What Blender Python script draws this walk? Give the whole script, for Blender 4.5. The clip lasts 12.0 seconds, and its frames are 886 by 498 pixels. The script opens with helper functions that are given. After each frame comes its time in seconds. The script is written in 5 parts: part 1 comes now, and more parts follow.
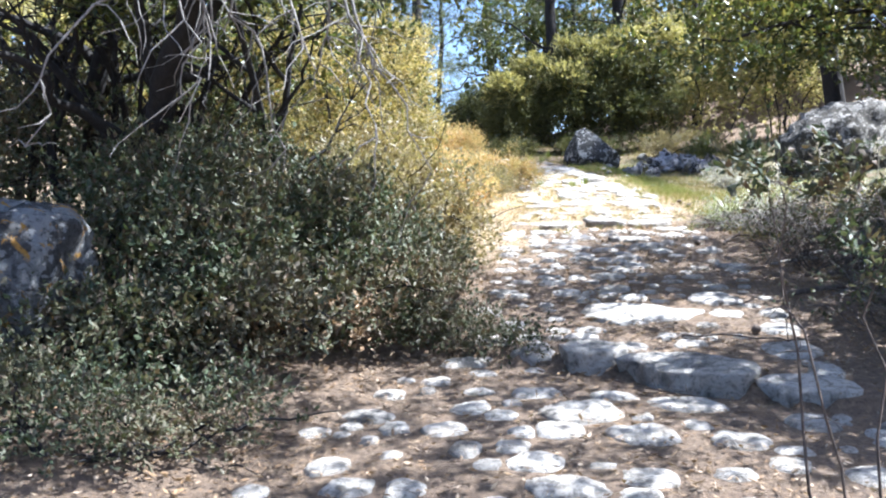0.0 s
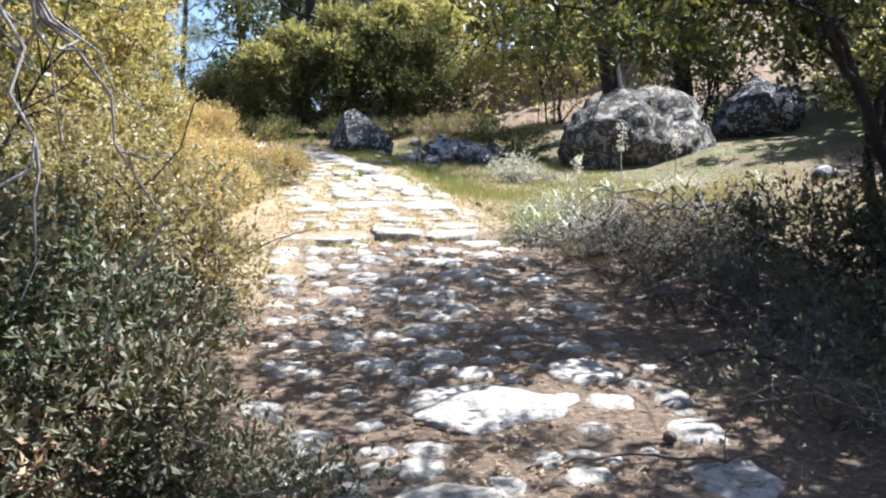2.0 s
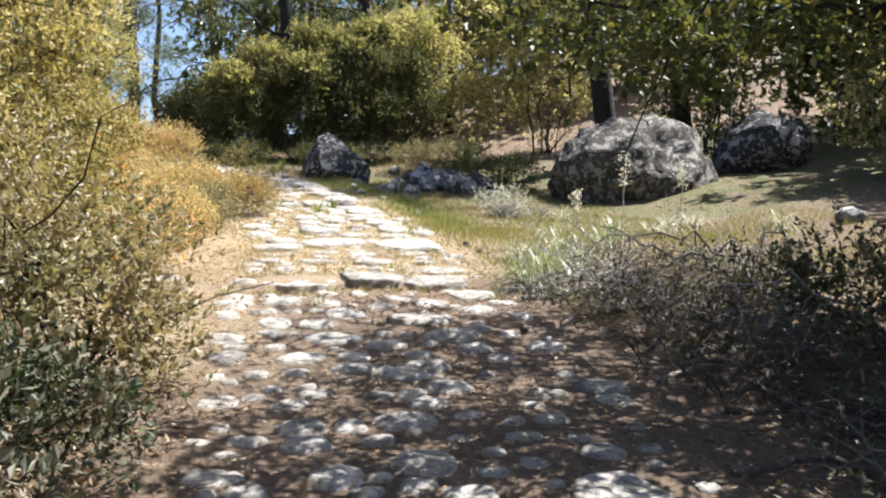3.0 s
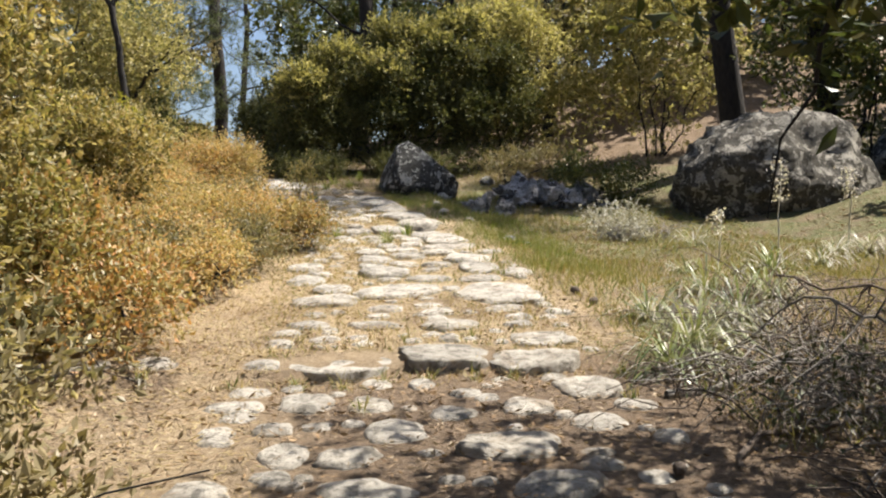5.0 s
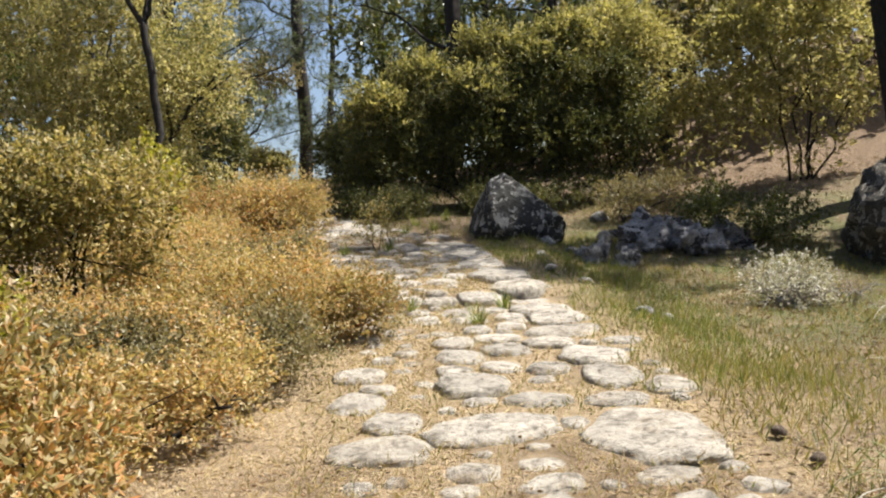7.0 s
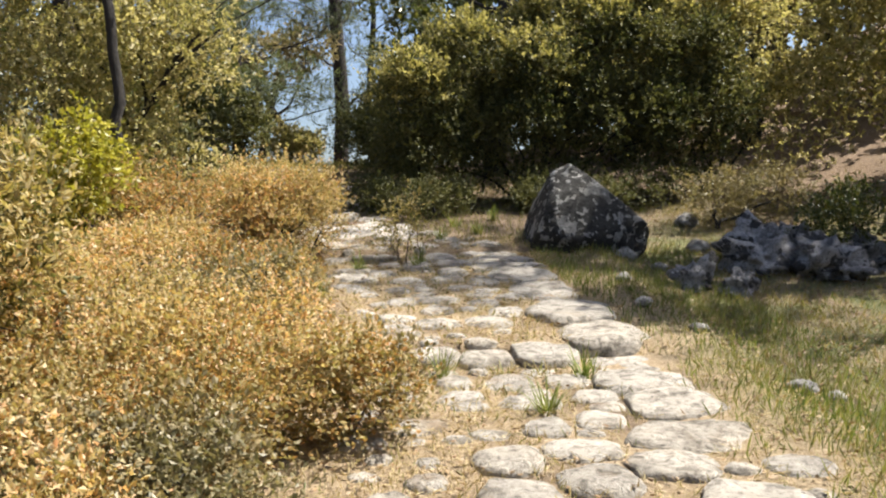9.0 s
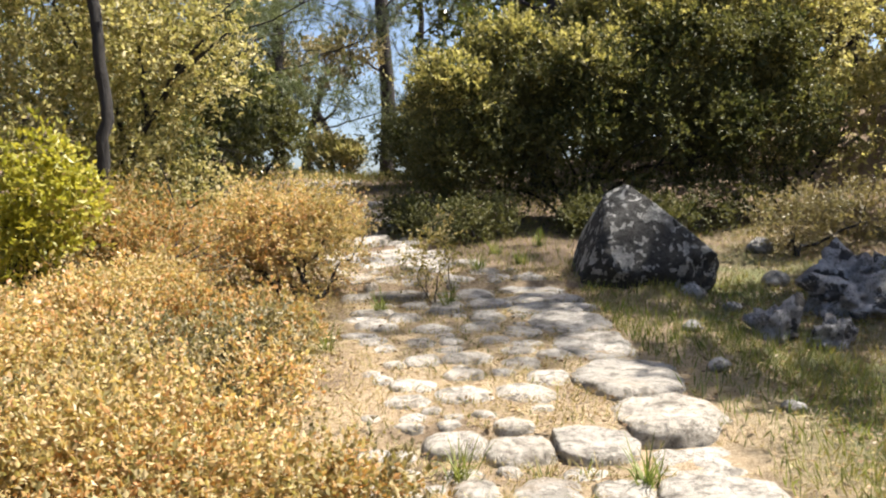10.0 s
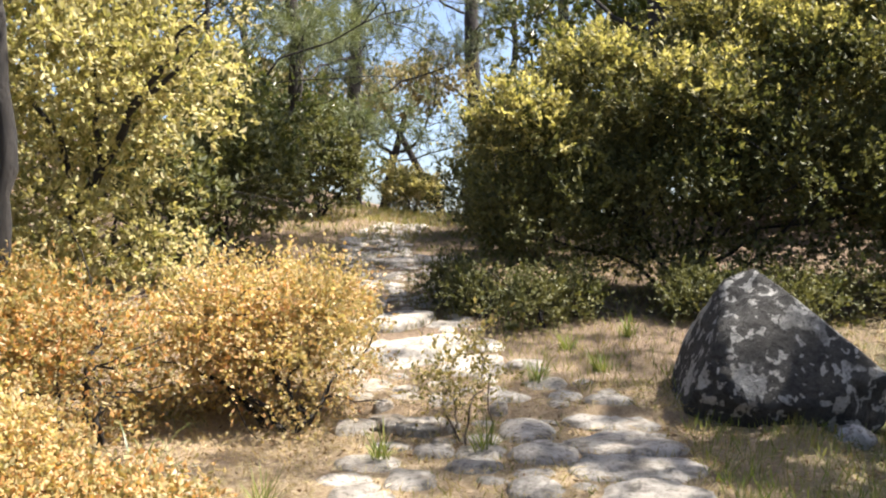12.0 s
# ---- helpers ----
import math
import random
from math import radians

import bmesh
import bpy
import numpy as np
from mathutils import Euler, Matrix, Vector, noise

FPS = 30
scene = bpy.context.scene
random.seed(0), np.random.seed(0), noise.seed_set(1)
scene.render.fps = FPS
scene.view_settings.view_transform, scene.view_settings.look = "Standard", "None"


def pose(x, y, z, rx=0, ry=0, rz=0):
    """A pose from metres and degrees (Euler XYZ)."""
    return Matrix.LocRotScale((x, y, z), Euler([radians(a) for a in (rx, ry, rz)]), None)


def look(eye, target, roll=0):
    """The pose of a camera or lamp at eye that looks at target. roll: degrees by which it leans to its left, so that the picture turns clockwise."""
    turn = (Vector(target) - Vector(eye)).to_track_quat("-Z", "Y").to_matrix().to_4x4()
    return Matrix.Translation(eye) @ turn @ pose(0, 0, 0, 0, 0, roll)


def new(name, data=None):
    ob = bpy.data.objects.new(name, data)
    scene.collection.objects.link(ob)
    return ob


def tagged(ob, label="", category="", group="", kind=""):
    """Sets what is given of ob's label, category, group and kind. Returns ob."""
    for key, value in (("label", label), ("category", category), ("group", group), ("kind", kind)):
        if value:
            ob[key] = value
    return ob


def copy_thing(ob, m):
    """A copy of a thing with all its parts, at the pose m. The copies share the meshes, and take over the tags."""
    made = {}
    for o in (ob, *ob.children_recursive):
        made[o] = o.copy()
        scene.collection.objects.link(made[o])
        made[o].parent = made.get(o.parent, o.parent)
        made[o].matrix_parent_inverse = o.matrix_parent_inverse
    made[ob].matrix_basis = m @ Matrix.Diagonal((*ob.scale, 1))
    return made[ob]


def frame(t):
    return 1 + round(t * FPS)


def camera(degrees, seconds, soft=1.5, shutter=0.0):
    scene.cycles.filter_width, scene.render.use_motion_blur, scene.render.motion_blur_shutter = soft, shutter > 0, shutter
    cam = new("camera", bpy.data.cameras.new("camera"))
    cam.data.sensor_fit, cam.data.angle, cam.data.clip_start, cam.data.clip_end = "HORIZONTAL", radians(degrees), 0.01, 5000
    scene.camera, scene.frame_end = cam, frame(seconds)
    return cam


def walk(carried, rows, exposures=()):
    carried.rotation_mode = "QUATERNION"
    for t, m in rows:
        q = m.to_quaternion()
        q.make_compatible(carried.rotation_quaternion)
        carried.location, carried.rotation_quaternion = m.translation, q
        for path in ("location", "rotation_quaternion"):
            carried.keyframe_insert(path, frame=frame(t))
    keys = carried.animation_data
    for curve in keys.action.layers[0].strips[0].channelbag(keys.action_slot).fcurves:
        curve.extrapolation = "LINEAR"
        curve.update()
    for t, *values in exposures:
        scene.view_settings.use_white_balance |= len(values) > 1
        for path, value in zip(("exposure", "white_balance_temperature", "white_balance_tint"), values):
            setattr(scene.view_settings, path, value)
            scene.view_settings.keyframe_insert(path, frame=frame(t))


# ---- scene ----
cam = camera(49.9, 12.0, soft=2.1)
EXPOSURES = ((0, 2.3, 5150, 11), (2.7, 1.82, 5600, 11), (4.3, 1.4, 6250, 10), (6.0, 1.28, 6400, 9), (9.0, 1.46, 6350, 10), (12.0, 2.12, 6350, 12))
PATH = [
    (0, (0.222, -0.035, 1.46), (0.187, 1.963, 1.377), -1.5),
    (0.5, (0.187, 0.542, 1.541), (0.25, 2.538, 1.429), -1.9),
    (1, (0.194, 1.179, 1.591), (0.395, 3.167, 1.504), -2.5),
    (1.5, (0.179, 1.699, 1.643), (0.474, 3.674, 1.53), -1.7),
    (2, (0.203, 2.231, 1.767), (0.68, 4.168, 1.617), -1.2),
    (2.5, (0.336, 2.893, 1.8), (0.878, 4.815, 1.68), -0.4),
    (2.7, (0.381, 3.134, 1.816), (0.923, 5.056, 1.723), -0.3),
    (4.3, (0.877, 4.904, 1.997), (1.282, 6.858, 1.856), -0.0),
    (4.5, (0.943, 5.121, 2.019), (1.334, 7.077, 1.872), -0.3),
    (5, (1.041, 5.586, 2.086), (1.361, 7.558, 1.994), -1.4),
    (5.5, (1.153, 6.216, 2.215), (1.29, 8.21, 2.148), -2.4),
    (6, (1.198, 6.811, 2.235), (1.29, 8.807, 2.148), -2.1),
    (6.5, (1.277, 7.398, 2.312), (1.422, 9.391, 2.238), -2.3),
    (7, (1.342, 7.95, 2.422), (1.463, 9.946, 2.373), -2.6),
    (7.2, (1.379, 8.173, 2.43), (1.492, 10.17, 2.402), -2.3),
    (8.8, (1.437, 10.132, 2.561), (1.442, 12.129, 2.463), -1.5),
    (9, (1.458, 10.375, 2.613), (1.49, 12.373, 2.529), -1.3),
    (9.5, (1.529, 10.887, 2.67), (1.533, 12.885, 2.594), -0.5),
    (10, (1.604, 11.434, 2.802), (1.525, 13.431, 2.726), -1.3),
    (10.5, (1.686, 12.062, 2.858), (1.552, 14.057, 2.809), -0.3),
    (11, (1.771, 12.578, 2.902), (1.606, 14.57, 2.936), -0.4),
    (11.5, (1.798, 13.083, 2.994), (1.56, 15.069, 3.014), 0.6),
    (12, (1.809, 13.549, 3.137), (1.526, 15.529, 3.119), -0.0),
]
walk(cam, [(t, look(eye, target, roll)) for t, eye, target, roll in PATH], EXPOSURES)

# ---- world, sun ----
SUN_AZ, SUN_EL = 80.0, 60.0          # degrees right of +y, above the horizon
world = bpy.data.worlds.new("world")
scene.world = world
world.use_nodes = True
wn = world.node_tree
sky = wn.nodes.new("ShaderNodeTexSky")
sky.sky_type, sky.sun_disc = "NISHITA", False
sky.sun_elevation, sky.sun_rotation = radians(SUN_EL), radians(SUN_AZ)
sky.air_density, sky.dust_density = 0.8, 2.2
bg = wn.nodes["Background"]
wn.links.new(sky.outputs[0], bg.inputs[0])
bg.inputs[1].default_value = 0.068
sun = new("sun", bpy.data.lights.new("sun", "SUN"))
sun.data.energy, sun.data.angle, sun.data.color = 5.0, radians(0.55), (1.0, 0.93, 0.82)
sun_way = Vector((math.sin(radians(SUN_AZ)) * math.cos(radians(SUN_EL)), math.cos(radians(SUN_AZ)) * math.cos(radians(SUN_EL)), math.sin(radians(SUN_EL))))
sun.matrix_world = look(sun_way * 60, (0, 0, 0))


# ---- materials ----
def shader(name, rough=0.8):
    m = bpy.data.materials.new(name)
    m.use_nodes = True
    nt = m.node_tree
    b = nt.nodes["Principled BSDF"]
    b.inputs["Roughness"].default_value = rough
    return m, nt, b


def coords(nt, scale, world_space=True):
    if world_space:
        g = nt.nodes.new("ShaderNodeNewGeometry")
        out = g.outputs["Position"]
    else:
        g = nt.nodes.new("ShaderNodeTexCoord")
        out = g.outputs["Object"]
    mp = nt.nodes.new("ShaderNodeMapping")
    mp.inputs["Scale"].default_value = (scale, scale, scale) if isinstance(scale, (int, float)) else scale
    nt.links.new(out, mp.inputs[0])
    return mp.outputs[0]


def noise_tex(nt, vec, scale, detail=5.0, rough=0.6, warp=0.0):
    n = nt.nodes.new("ShaderNodeTexNoise")
    n.inputs["Scale"].default_value, n.inputs["Detail"].default_value = scale, detail
    n.inputs["Roughness"].default_value, n.inputs["Distortion"].default_value = rough, warp
    nt.links.new(vec, n.inputs["Vector"])
    return n.outputs[0]


def ramp(nt, fac, stops):
    r = nt.nodes.new("ShaderNodeValToRGB")
    els = r.color_ramp.elements
    while len(els) < len(stops):
        els.new(0.5)
    for e, (p, c) in zip(els, stops):
        e.position, e.color = p, (*c, 1) if len(c) == 3 else c
    nt.links.new(fac, r.inputs[0])
    return r.outputs[0]


def mix(nt, fac, a, b, mode="MIX"):
    n = nt.nodes.new("ShaderNodeMix")
    n.data_type, n.blend_type = "RGBA", mode
    for sock, val in ((n.inputs[0], fac), (n.inputs[6], a), (n.inputs[7], b)):
        if isinstance(val, (int, float)):
            sock.default_value = val
        elif isinstance(val, tuple):
            sock.default_value = (*val, 1)
        else:
            nt.links.new(val, sock)
    return n.outputs[2]


def bump(nt, b, height, strength, distance):
    n = nt.nodes.new("ShaderNodeBump")
    n.inputs["Strength"].default_value, n.inputs["Distance"].default_value = strength, distance
    nt.links.new(height, n.inputs["Height"])
    nt.links.new(n.outputs[0], b.inputs["Normal"])


def grey(v):
    return (v, v, v)


def leaf_material(name, colours, patch, through_light=0.35, rough=0.42, spec=0.4, patch_amount=0.5):
    """Leaves whose colour varies leaf by leaf and in larger patches; light shines through them."""
    m, nt, b = shader(name, rough)
    g = nt.nodes.new("ShaderNodeNewGeometry")
    n = len(colours)
    leafwise = ramp(nt, g.outputs["Random Per Island"], [((i + 0.5) / n, c) for i, c in enumerate(colours)])
    big = ramp(nt, noise_tex(nt, coords(nt, 1.0), 1.7, 3), [(0.42, grey(0)), (0.62, grey(patch_amount))])
    col = mix(nt, big, leafwise, patch)
    b.inputs["Specular IOR Level"].default_value = spec
    nt.links.new(col, b.inputs["Base Color"])
    tr = nt.nodes.new("ShaderNodeBsdfTranslucent")
    warm = mix(nt, 1.0, col, (1.1, 1.1, 0.68), "MULTIPLY")
    nt.links.new(warm, tr.inputs[0])
    ms = nt.nodes.new("ShaderNodeMixShader")
    ms.inputs[0].default_value = through_light
    nt.links.new(b.outputs[0], ms.inputs[1])
    nt.links.new(tr.outputs[0], ms.inputs[2])
    nt.links.new(ms.outputs[0], nt.nodes["Material Output"].inputs[0])
    return m


def rock_material(name, dark, mid, lichen, amount, orange=0.0):
    m, nt, b = shader(name, 0.9)
    v = coords(nt, 1.0)
    base = ramp(nt, noise_tex(nt, v, 9, 8, 0.65), [(0.3, dark), (0.7, mid)])
    edge = noise_tex(nt, v, 30, 4, 0.7)
    wide = mix(nt, 0.16, noise_tex(nt, v, 5.5, 2.5, 0.5, 0.5), edge)
    spots = ramp(nt, wide, [(0.545 - amount, grey(0)), (0.565 - amount, grey(0.9))])
    tone = ramp(nt, noise_tex(nt, v, 3.3, 3, 0.5), [(0.4, tuple(0.45 * c for c in lichen)), (0.58, lichen)])
    col = mix(nt, spots, base, tone)
    small = mix(nt, 0.2, noise_tex(nt, v, 15, 2, 0.5, 0.4), edge)
    fine = ramp(nt, small, [(0.565, grey(0)), (0.59, grey(0.85))])
    col = mix(nt, fine, col, tuple(0.85 * c for c in lichen))
    if orange:
        sp = ramp(nt, noise_tex(nt, v, 6.5, 7, 0.65, 0.9), [(0.66 - orange, grey(0)), (0.71 - orange, grey(1))])
        col = mix(nt, sp, col, (0.34, 0.18, 0.025))
    pits = ramp(nt, noise_tex(nt, v, 40, 8, 0.7), [(0.36, grey(0.3)), (0.5, grey(1))])
    col = mix(nt, 1.0, col, pits, "MULTIPLY")
    nt.links.new(col, b.inputs["Base Color"])
    bump(nt, b, noise_tex(nt, v, 16, 10, 0.7), 1.0, 0.06)
    return m


def paving_material():
    m, nt, b = shader("limestone", 0.82)
    v = coords(nt, 1.0)
    oi = nt.nodes.new("ShaderNodeObjectInfo")
    tone = ramp(nt, oi.outputs["Random"], [(0.0, (0.37, 0.34, 0.295)), (0.5, (0.50, 0.46, 0.40)), (1.0, (0.43, 0.39, 0.33))])
    stain = ramp(nt, noise_tex(nt, v, 5, 8, 0.68, 0.3), [(0.34, (0.50, 0.48, 0.45)), (0.48, (0.95, 0.95, 0.95)), (0.7, (1.15, 1.14, 1.12))])
    col = mix(nt, 1.0, tone, stain, "MULTIPLY")
    earth = ramp(nt, noise_tex(nt, v, 3.1, 6, 0.7, 0.5), [(0.56, grey(0)), (0.70, grey(0.7))])
    col = mix(nt, earth, col, (0.24, 0.165, 0.09))
    crust = ramp(nt, noise_tex(nt, v, 13, 5, 0.62, 0.6), [(0.37, (0.48, 0.47, 0.45)), (0.47, (0.92, 0.91, 0.90)), (0.60, (1.0, 1.0, 1.0)), (0.68, (1.22, 1.22, 1.22))])
    col = mix(nt, 1.0, col, crust, "MULTIPLY")
    fleck = ramp(nt, noise_tex(nt, v, 38, 6, 0.75), [(0.35, grey(0.4)), (0.48, grey(1))])
    col = mix(nt, 1.0, col, fleck, "MULTIPLY")
    nt.links.new(col, b.inputs["Base Color"])
    bump(nt, b, noise_tex(nt, v, 17, 10, 0.72), 1.0, 0.05)
    return m


def bark_material(name, dark, light):
    m, nt, b = shader(name, 0.95)
    v = coords(nt, (1, 1, 0.25))
    n = noise_tex(nt, v, 22, 8, 0.7, 0.6)
    col = ramp(nt, n, [(0.35, dark), (0.68, light)])
    nt.links.new(col, b.inputs["Base Color"])
    bump(nt, b, n, 1.0, 0.03)
    return m


def ground_material():
    m, nt, b = shader("forest_soil", 0.95)
    v = coords(nt, 1.0)
    litter = ramp(nt, noise_tex(nt, v, 30, 8, 0.75, 0.4), [(0.30, (0.05, 0.036, 0.025)), (0.46, (0.16, 0.11, 0.07)), (0.60, (0.24, 0.165, 0.10)), (0.74, (0.36, 0.28, 0.18))])
    straw = ramp(nt, noise_tex(nt, v, 42, 8, 0.75, 0.8), [(0.3, (0.17, 0.11, 0.055)), (0.48, (0.40, 0.295, 0.175)), (0.68, (0.58, 0.47, 0.32))])
    green = ramp(nt, noise_tex(nt, v, 38, 8, 0.75, 0.6), [(0.3, (0.045, 0.05, 0.017)), (0.52, (0.12, 0.125, 0.04)), (0.72, (0.25, 0.21, 0.085))])
    sep = nt.nodes.new("ShaderNodeSeparateXYZ")
    nt.links.new(v, sep.inputs[0])

    def along(axis, lo, hi):
        r = nt.nodes.new("ShaderNodeMapRange")
        r.inputs[1].default_value, r.inputs[2].default_value = lo, hi
        nt.links.new(sep.outputs[axis], r.inputs[0])
        return r.outputs[0]

    def times(a, c):
        n = nt.nodes.new("ShaderNodeMath")
        n.operation = "MULTIPLY"
        nt.links.new(a, n.inputs[0]), nt.links.new(c, n.inputs[1])
        return n.outputs[0]
    blotch = ramp(nt, noise_tex(nt, v, 1.6, 5, 0.6), [(0.30, grey(0)), (0.52, grey(1))])
    # dry straw is cut to the sunlit ground, so its paleness partly carries sunlight
    verge = times(along(0, 1.2, 0.5), along(1, 8.0, 9.2))
    either = nt.nodes.new("ShaderNodeMath")
    either.operation = "MAXIMUM"
    nt.links.new(along(1, 10.1, 10.9), either.inputs[0]), nt.links.new(verge, either.inputs[1])
    dry = times(times(times(either.outputs[0], along(1, 20.0, 17.5)), along(0, 5.0, 3.0)), blotch)
    col = mix(nt, dry, litter, straw)
    grassy = times(times(times(along(0, 2.6, 3.2), along(1, 12.5, 14.5)), along(1, 21.5, 19.5)), ramp(nt, noise_tex(nt, v, 2.3, 5, 0.6), [(0.34, grey(0.1)), (0.56, grey(1))]))
    col = mix(nt, grassy, col, green)
    nt.links.new(col, b.inputs["Base Color"])
    bump(nt, b, noise_tex(nt, v, 34, 10, 0.75), 1.0, 0.05)
    return m


M_GROUND = ground_material()
M_STONE = paving_material()
M_ROCK = rock_material("lichened_rock", (0.02, 0.019, 0.017), (0.06, 0.057, 0.052), (0.44, 0.43, 0.40), -0.012)
M_ROCK_PALE = rock_material("pale_lichened_rock", (0.03, 0.027, 0.023), (0.10, 0.085, 0.062), (0.36, 0.33, 0.28), 0.0)
M_CRAG = rock_material("craggy_limestone", (0.03, 0.028, 0.026), (0.11, 0.10, 0.095), (0.46, 0.44, 0.43), 0.11)
M_LOOSE = rock_material("loose_limestone", (0.10, 0.095, 0.085), (0.30, 0.28, 0.25), (0.50, 0.48, 0.45), 0.07)
M_ROCK_ORANGE = rock_material("orange_lichened_rock", (0.02, 0.02, 0.019), (0.075, 0.072, 0.07), (0.24, 0.24, 0.235), 0.04, 0.10)
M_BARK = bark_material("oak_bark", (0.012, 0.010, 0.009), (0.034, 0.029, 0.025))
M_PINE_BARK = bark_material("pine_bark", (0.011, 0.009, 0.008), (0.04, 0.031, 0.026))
M_DEAD = bark_material("dead_wood", (0.14, 0.12, 0.10), (0.36, 0.33, 0.29))
M_TWIG = bark_material("brown_twig", (0.05, 0.036, 0.026), (0.17, 0.13, 0.10))
M_DARK_LEAF = leaf_material("dark_shrub_leaf", [(0.035, 0.05, 0.022), (0.06, 0.08, 0.035), (0.09, 0.105, 0.055), (0.15, 0.15, 0.095), (0.11, 0.08, 0.05)], (0.12, 0.085, 0.05), 0.22, 0.55, 0.3)
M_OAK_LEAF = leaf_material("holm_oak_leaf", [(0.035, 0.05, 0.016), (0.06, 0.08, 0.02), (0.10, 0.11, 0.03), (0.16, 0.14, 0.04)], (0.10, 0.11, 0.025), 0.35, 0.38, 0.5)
# golden leaf colour that also carries the sun on the bank bushes
M_GOLD_SUNLIT_LEAF = leaf_material("golden_sunlit_leaf", [(0.11, 0.115, 0.045), (0.24, 0.22, 0.085), (0.36, 0.32, 0.14), (0.47, 0.41, 0.20), (0.60, 0.53, 0.33), (0.62, 0.54, 0.32), (0.28, 0.245, 0.105)], (0.30, 0.28, 0.11), 0.45, 0.55, 0.25, 0.6)
M_SCRUB_LEAF = leaf_material("oak_scrub_leaf", [(0.09, 0.095, 0.035), (0.20, 0.17, 0.06), (0.36, 0.28, 0.10), (0.50, 0.38, 0.16), (0.26, 0.21, 0.08), (0.56, 0.46, 0.26)], (0.17, 0.16, 0.055), 0.42, 0.5, 0.3, 0.6)
M_CARPET_LEAF = leaf_material("ochre_kermes_leaf", [(0.18, 0.155, 0.06), (0.40, 0.28, 0.11), (0.58, 0.37, 0.16), (0.60, 0.30, 0.14), (0.74, 0.62, 0.42), (0.26, 0.225, 0.09), (0.54, 0.43, 0.19), (0.40, 0.24, 0.11), (0.70, 0.52, 0.30)], (0.38, 0.33, 0.15), 0.48, 0.45, 0.4, 0.5)
M_RUST_LEAF = leaf_material("rusty_leaf", [(0.22, 0.16, 0.055), (0.42, 0.24, 0.09), (0.55, 0.26, 0.10), (0.34, 0.28, 0.11), (0.17, 0.15, 0.06), (0.5, 0.4, 0.22)], (0.24, 0.2, 0.08), 0.42, 0.45, 0.35)
M_LIME_LEAF = leaf_material("lime_leaf", [(0.22, 0.22, 0.03), (0.34, 0.32, 0.045), (0.44, 0.38, 0.07)], (0.3, 0.29, 0.04), 0.45, 0.42, 0.4)
M_GREY_LEAF = leaf_material("grey_green_leaf", [(0.12, 0.115, 0.06), (0.22, 0.195, 0.11), (0.33, 0.28, 0.16), (0.14, 0.125, 0.06)], (0.30, 0.22, 0.11), 0.38, 0.45, 0.4)
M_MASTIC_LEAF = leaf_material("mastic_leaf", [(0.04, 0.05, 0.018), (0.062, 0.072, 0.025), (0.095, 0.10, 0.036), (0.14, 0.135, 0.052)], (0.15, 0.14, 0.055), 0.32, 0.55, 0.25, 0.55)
# pale leaf colour standing in for sunlight on the bush tops
M_LIT_TIP_LEAF = leaf_material("sunlit_mastic_tip", [(0.29, 0.265, 0.085), (0.44, 0.39, 0.15), (0.58, 0.51, 0.25), (0.25, 0.225, 0.08)], (0.22, 0.205, 0.075), 0.46, 0.5, 0.3, 0.6)
M_NEEDLE = leaf_material("pine_needle", [(0.06, 0.08, 0.04), (0.10, 0.12, 0.06), (0.15, 0.165, 0.09)], (0.14, 0.15, 0.07), 0.35, 0.5, 0.3)
M_STRAW = leaf_material("dry_grass", [(0.34, 0.26, 0.12), (0.50, 0.41, 0.22), (0.60, 0.52, 0.32), (0.30, 0.20, 0.08)], (0.40, 0.30, 0.14), 0.3, 0.6, 0.2)
M_GRASS = leaf_material("green_grass", [(0.08, 0.11, 0.028), (0.15, 0.17, 0.045), (0.25, 0.235, 0.075), (0.36, 0.29, 0.13), (0.28, 0.20, 0.09)], (0.26, 0.22, 0.085), 0.4, 0.5, 0.3)
M_FRESH = leaf_material("fresh_grass", [(0.09, 0.13, 0.03), (0.15, 0.19, 0.045), (0.22, 0.24, 0.06)], (0.26, 0.24, 0.09), 0.4, 0.5, 0.3)
M_STRAP = leaf_material("strap_leaf", [(0.06, 0.09, 0.025), (0.12, 0.16, 0.05), (0.2, 0.22, 0.08)], (0.3, 0.28, 0.16), 0.3, 0.4, 0.5)
M_SILVER = leaf_material("withered_strap_leaf", [(0.32, 0.30, 0.25), (0.46, 0.44, 0.39), (0.56, 0.54, 0.50)], (0.40, 0.35, 0.26), 0.25, 0.5, 0.3)
M_LITTER = leaf_material("fallen_leaf", [(0.11, 0.07, 0.04), (0.22, 0.14, 0.075), (0.33, 0.23, 0.13), (0.44, 0.36, 0.26), (0.16, 0.12, 0.08)], (0.28, 0.17, 0.08), 0.15, 0.6, 0.25)
M_FLOWER = leaf_material("white_floret", [(0.6, 0.57, 0.53), (0.7, 0.67, 0.63), (0.45, 0.38, 0.33)], (0.55, 0.5, 0.46), 0.35, 0.6, 0.2)


# ---- mesh tools ----
def raw_mesh(name, verts, faces, mat, smooth=False):
    """A mesh from an array of places and an array of faces, all with the same number of corners."""
    me = bpy.data.meshes.new(name)
    verts, faces = np.asarray(verts, np.float32), np.asarray(faces, np.int32)
    k = faces.shape[1]
    me.vertices.add(len(verts)), me.loops.add(faces.size), me.polygons.add(len(faces))
    me.vertices.foreach_set("co", verts.ravel())
    me.loops.foreach_set("vertex_index", faces.ravel())
    me.polygons.foreach_set("loop_start", np.arange(0, faces.size, k, dtype=np.int32))
    me.polygons.foreach_set("use_smooth", np.full(len(faces), smooth))
    me.update(calc_edges=True)
    me.materials.append(mat)
    return me


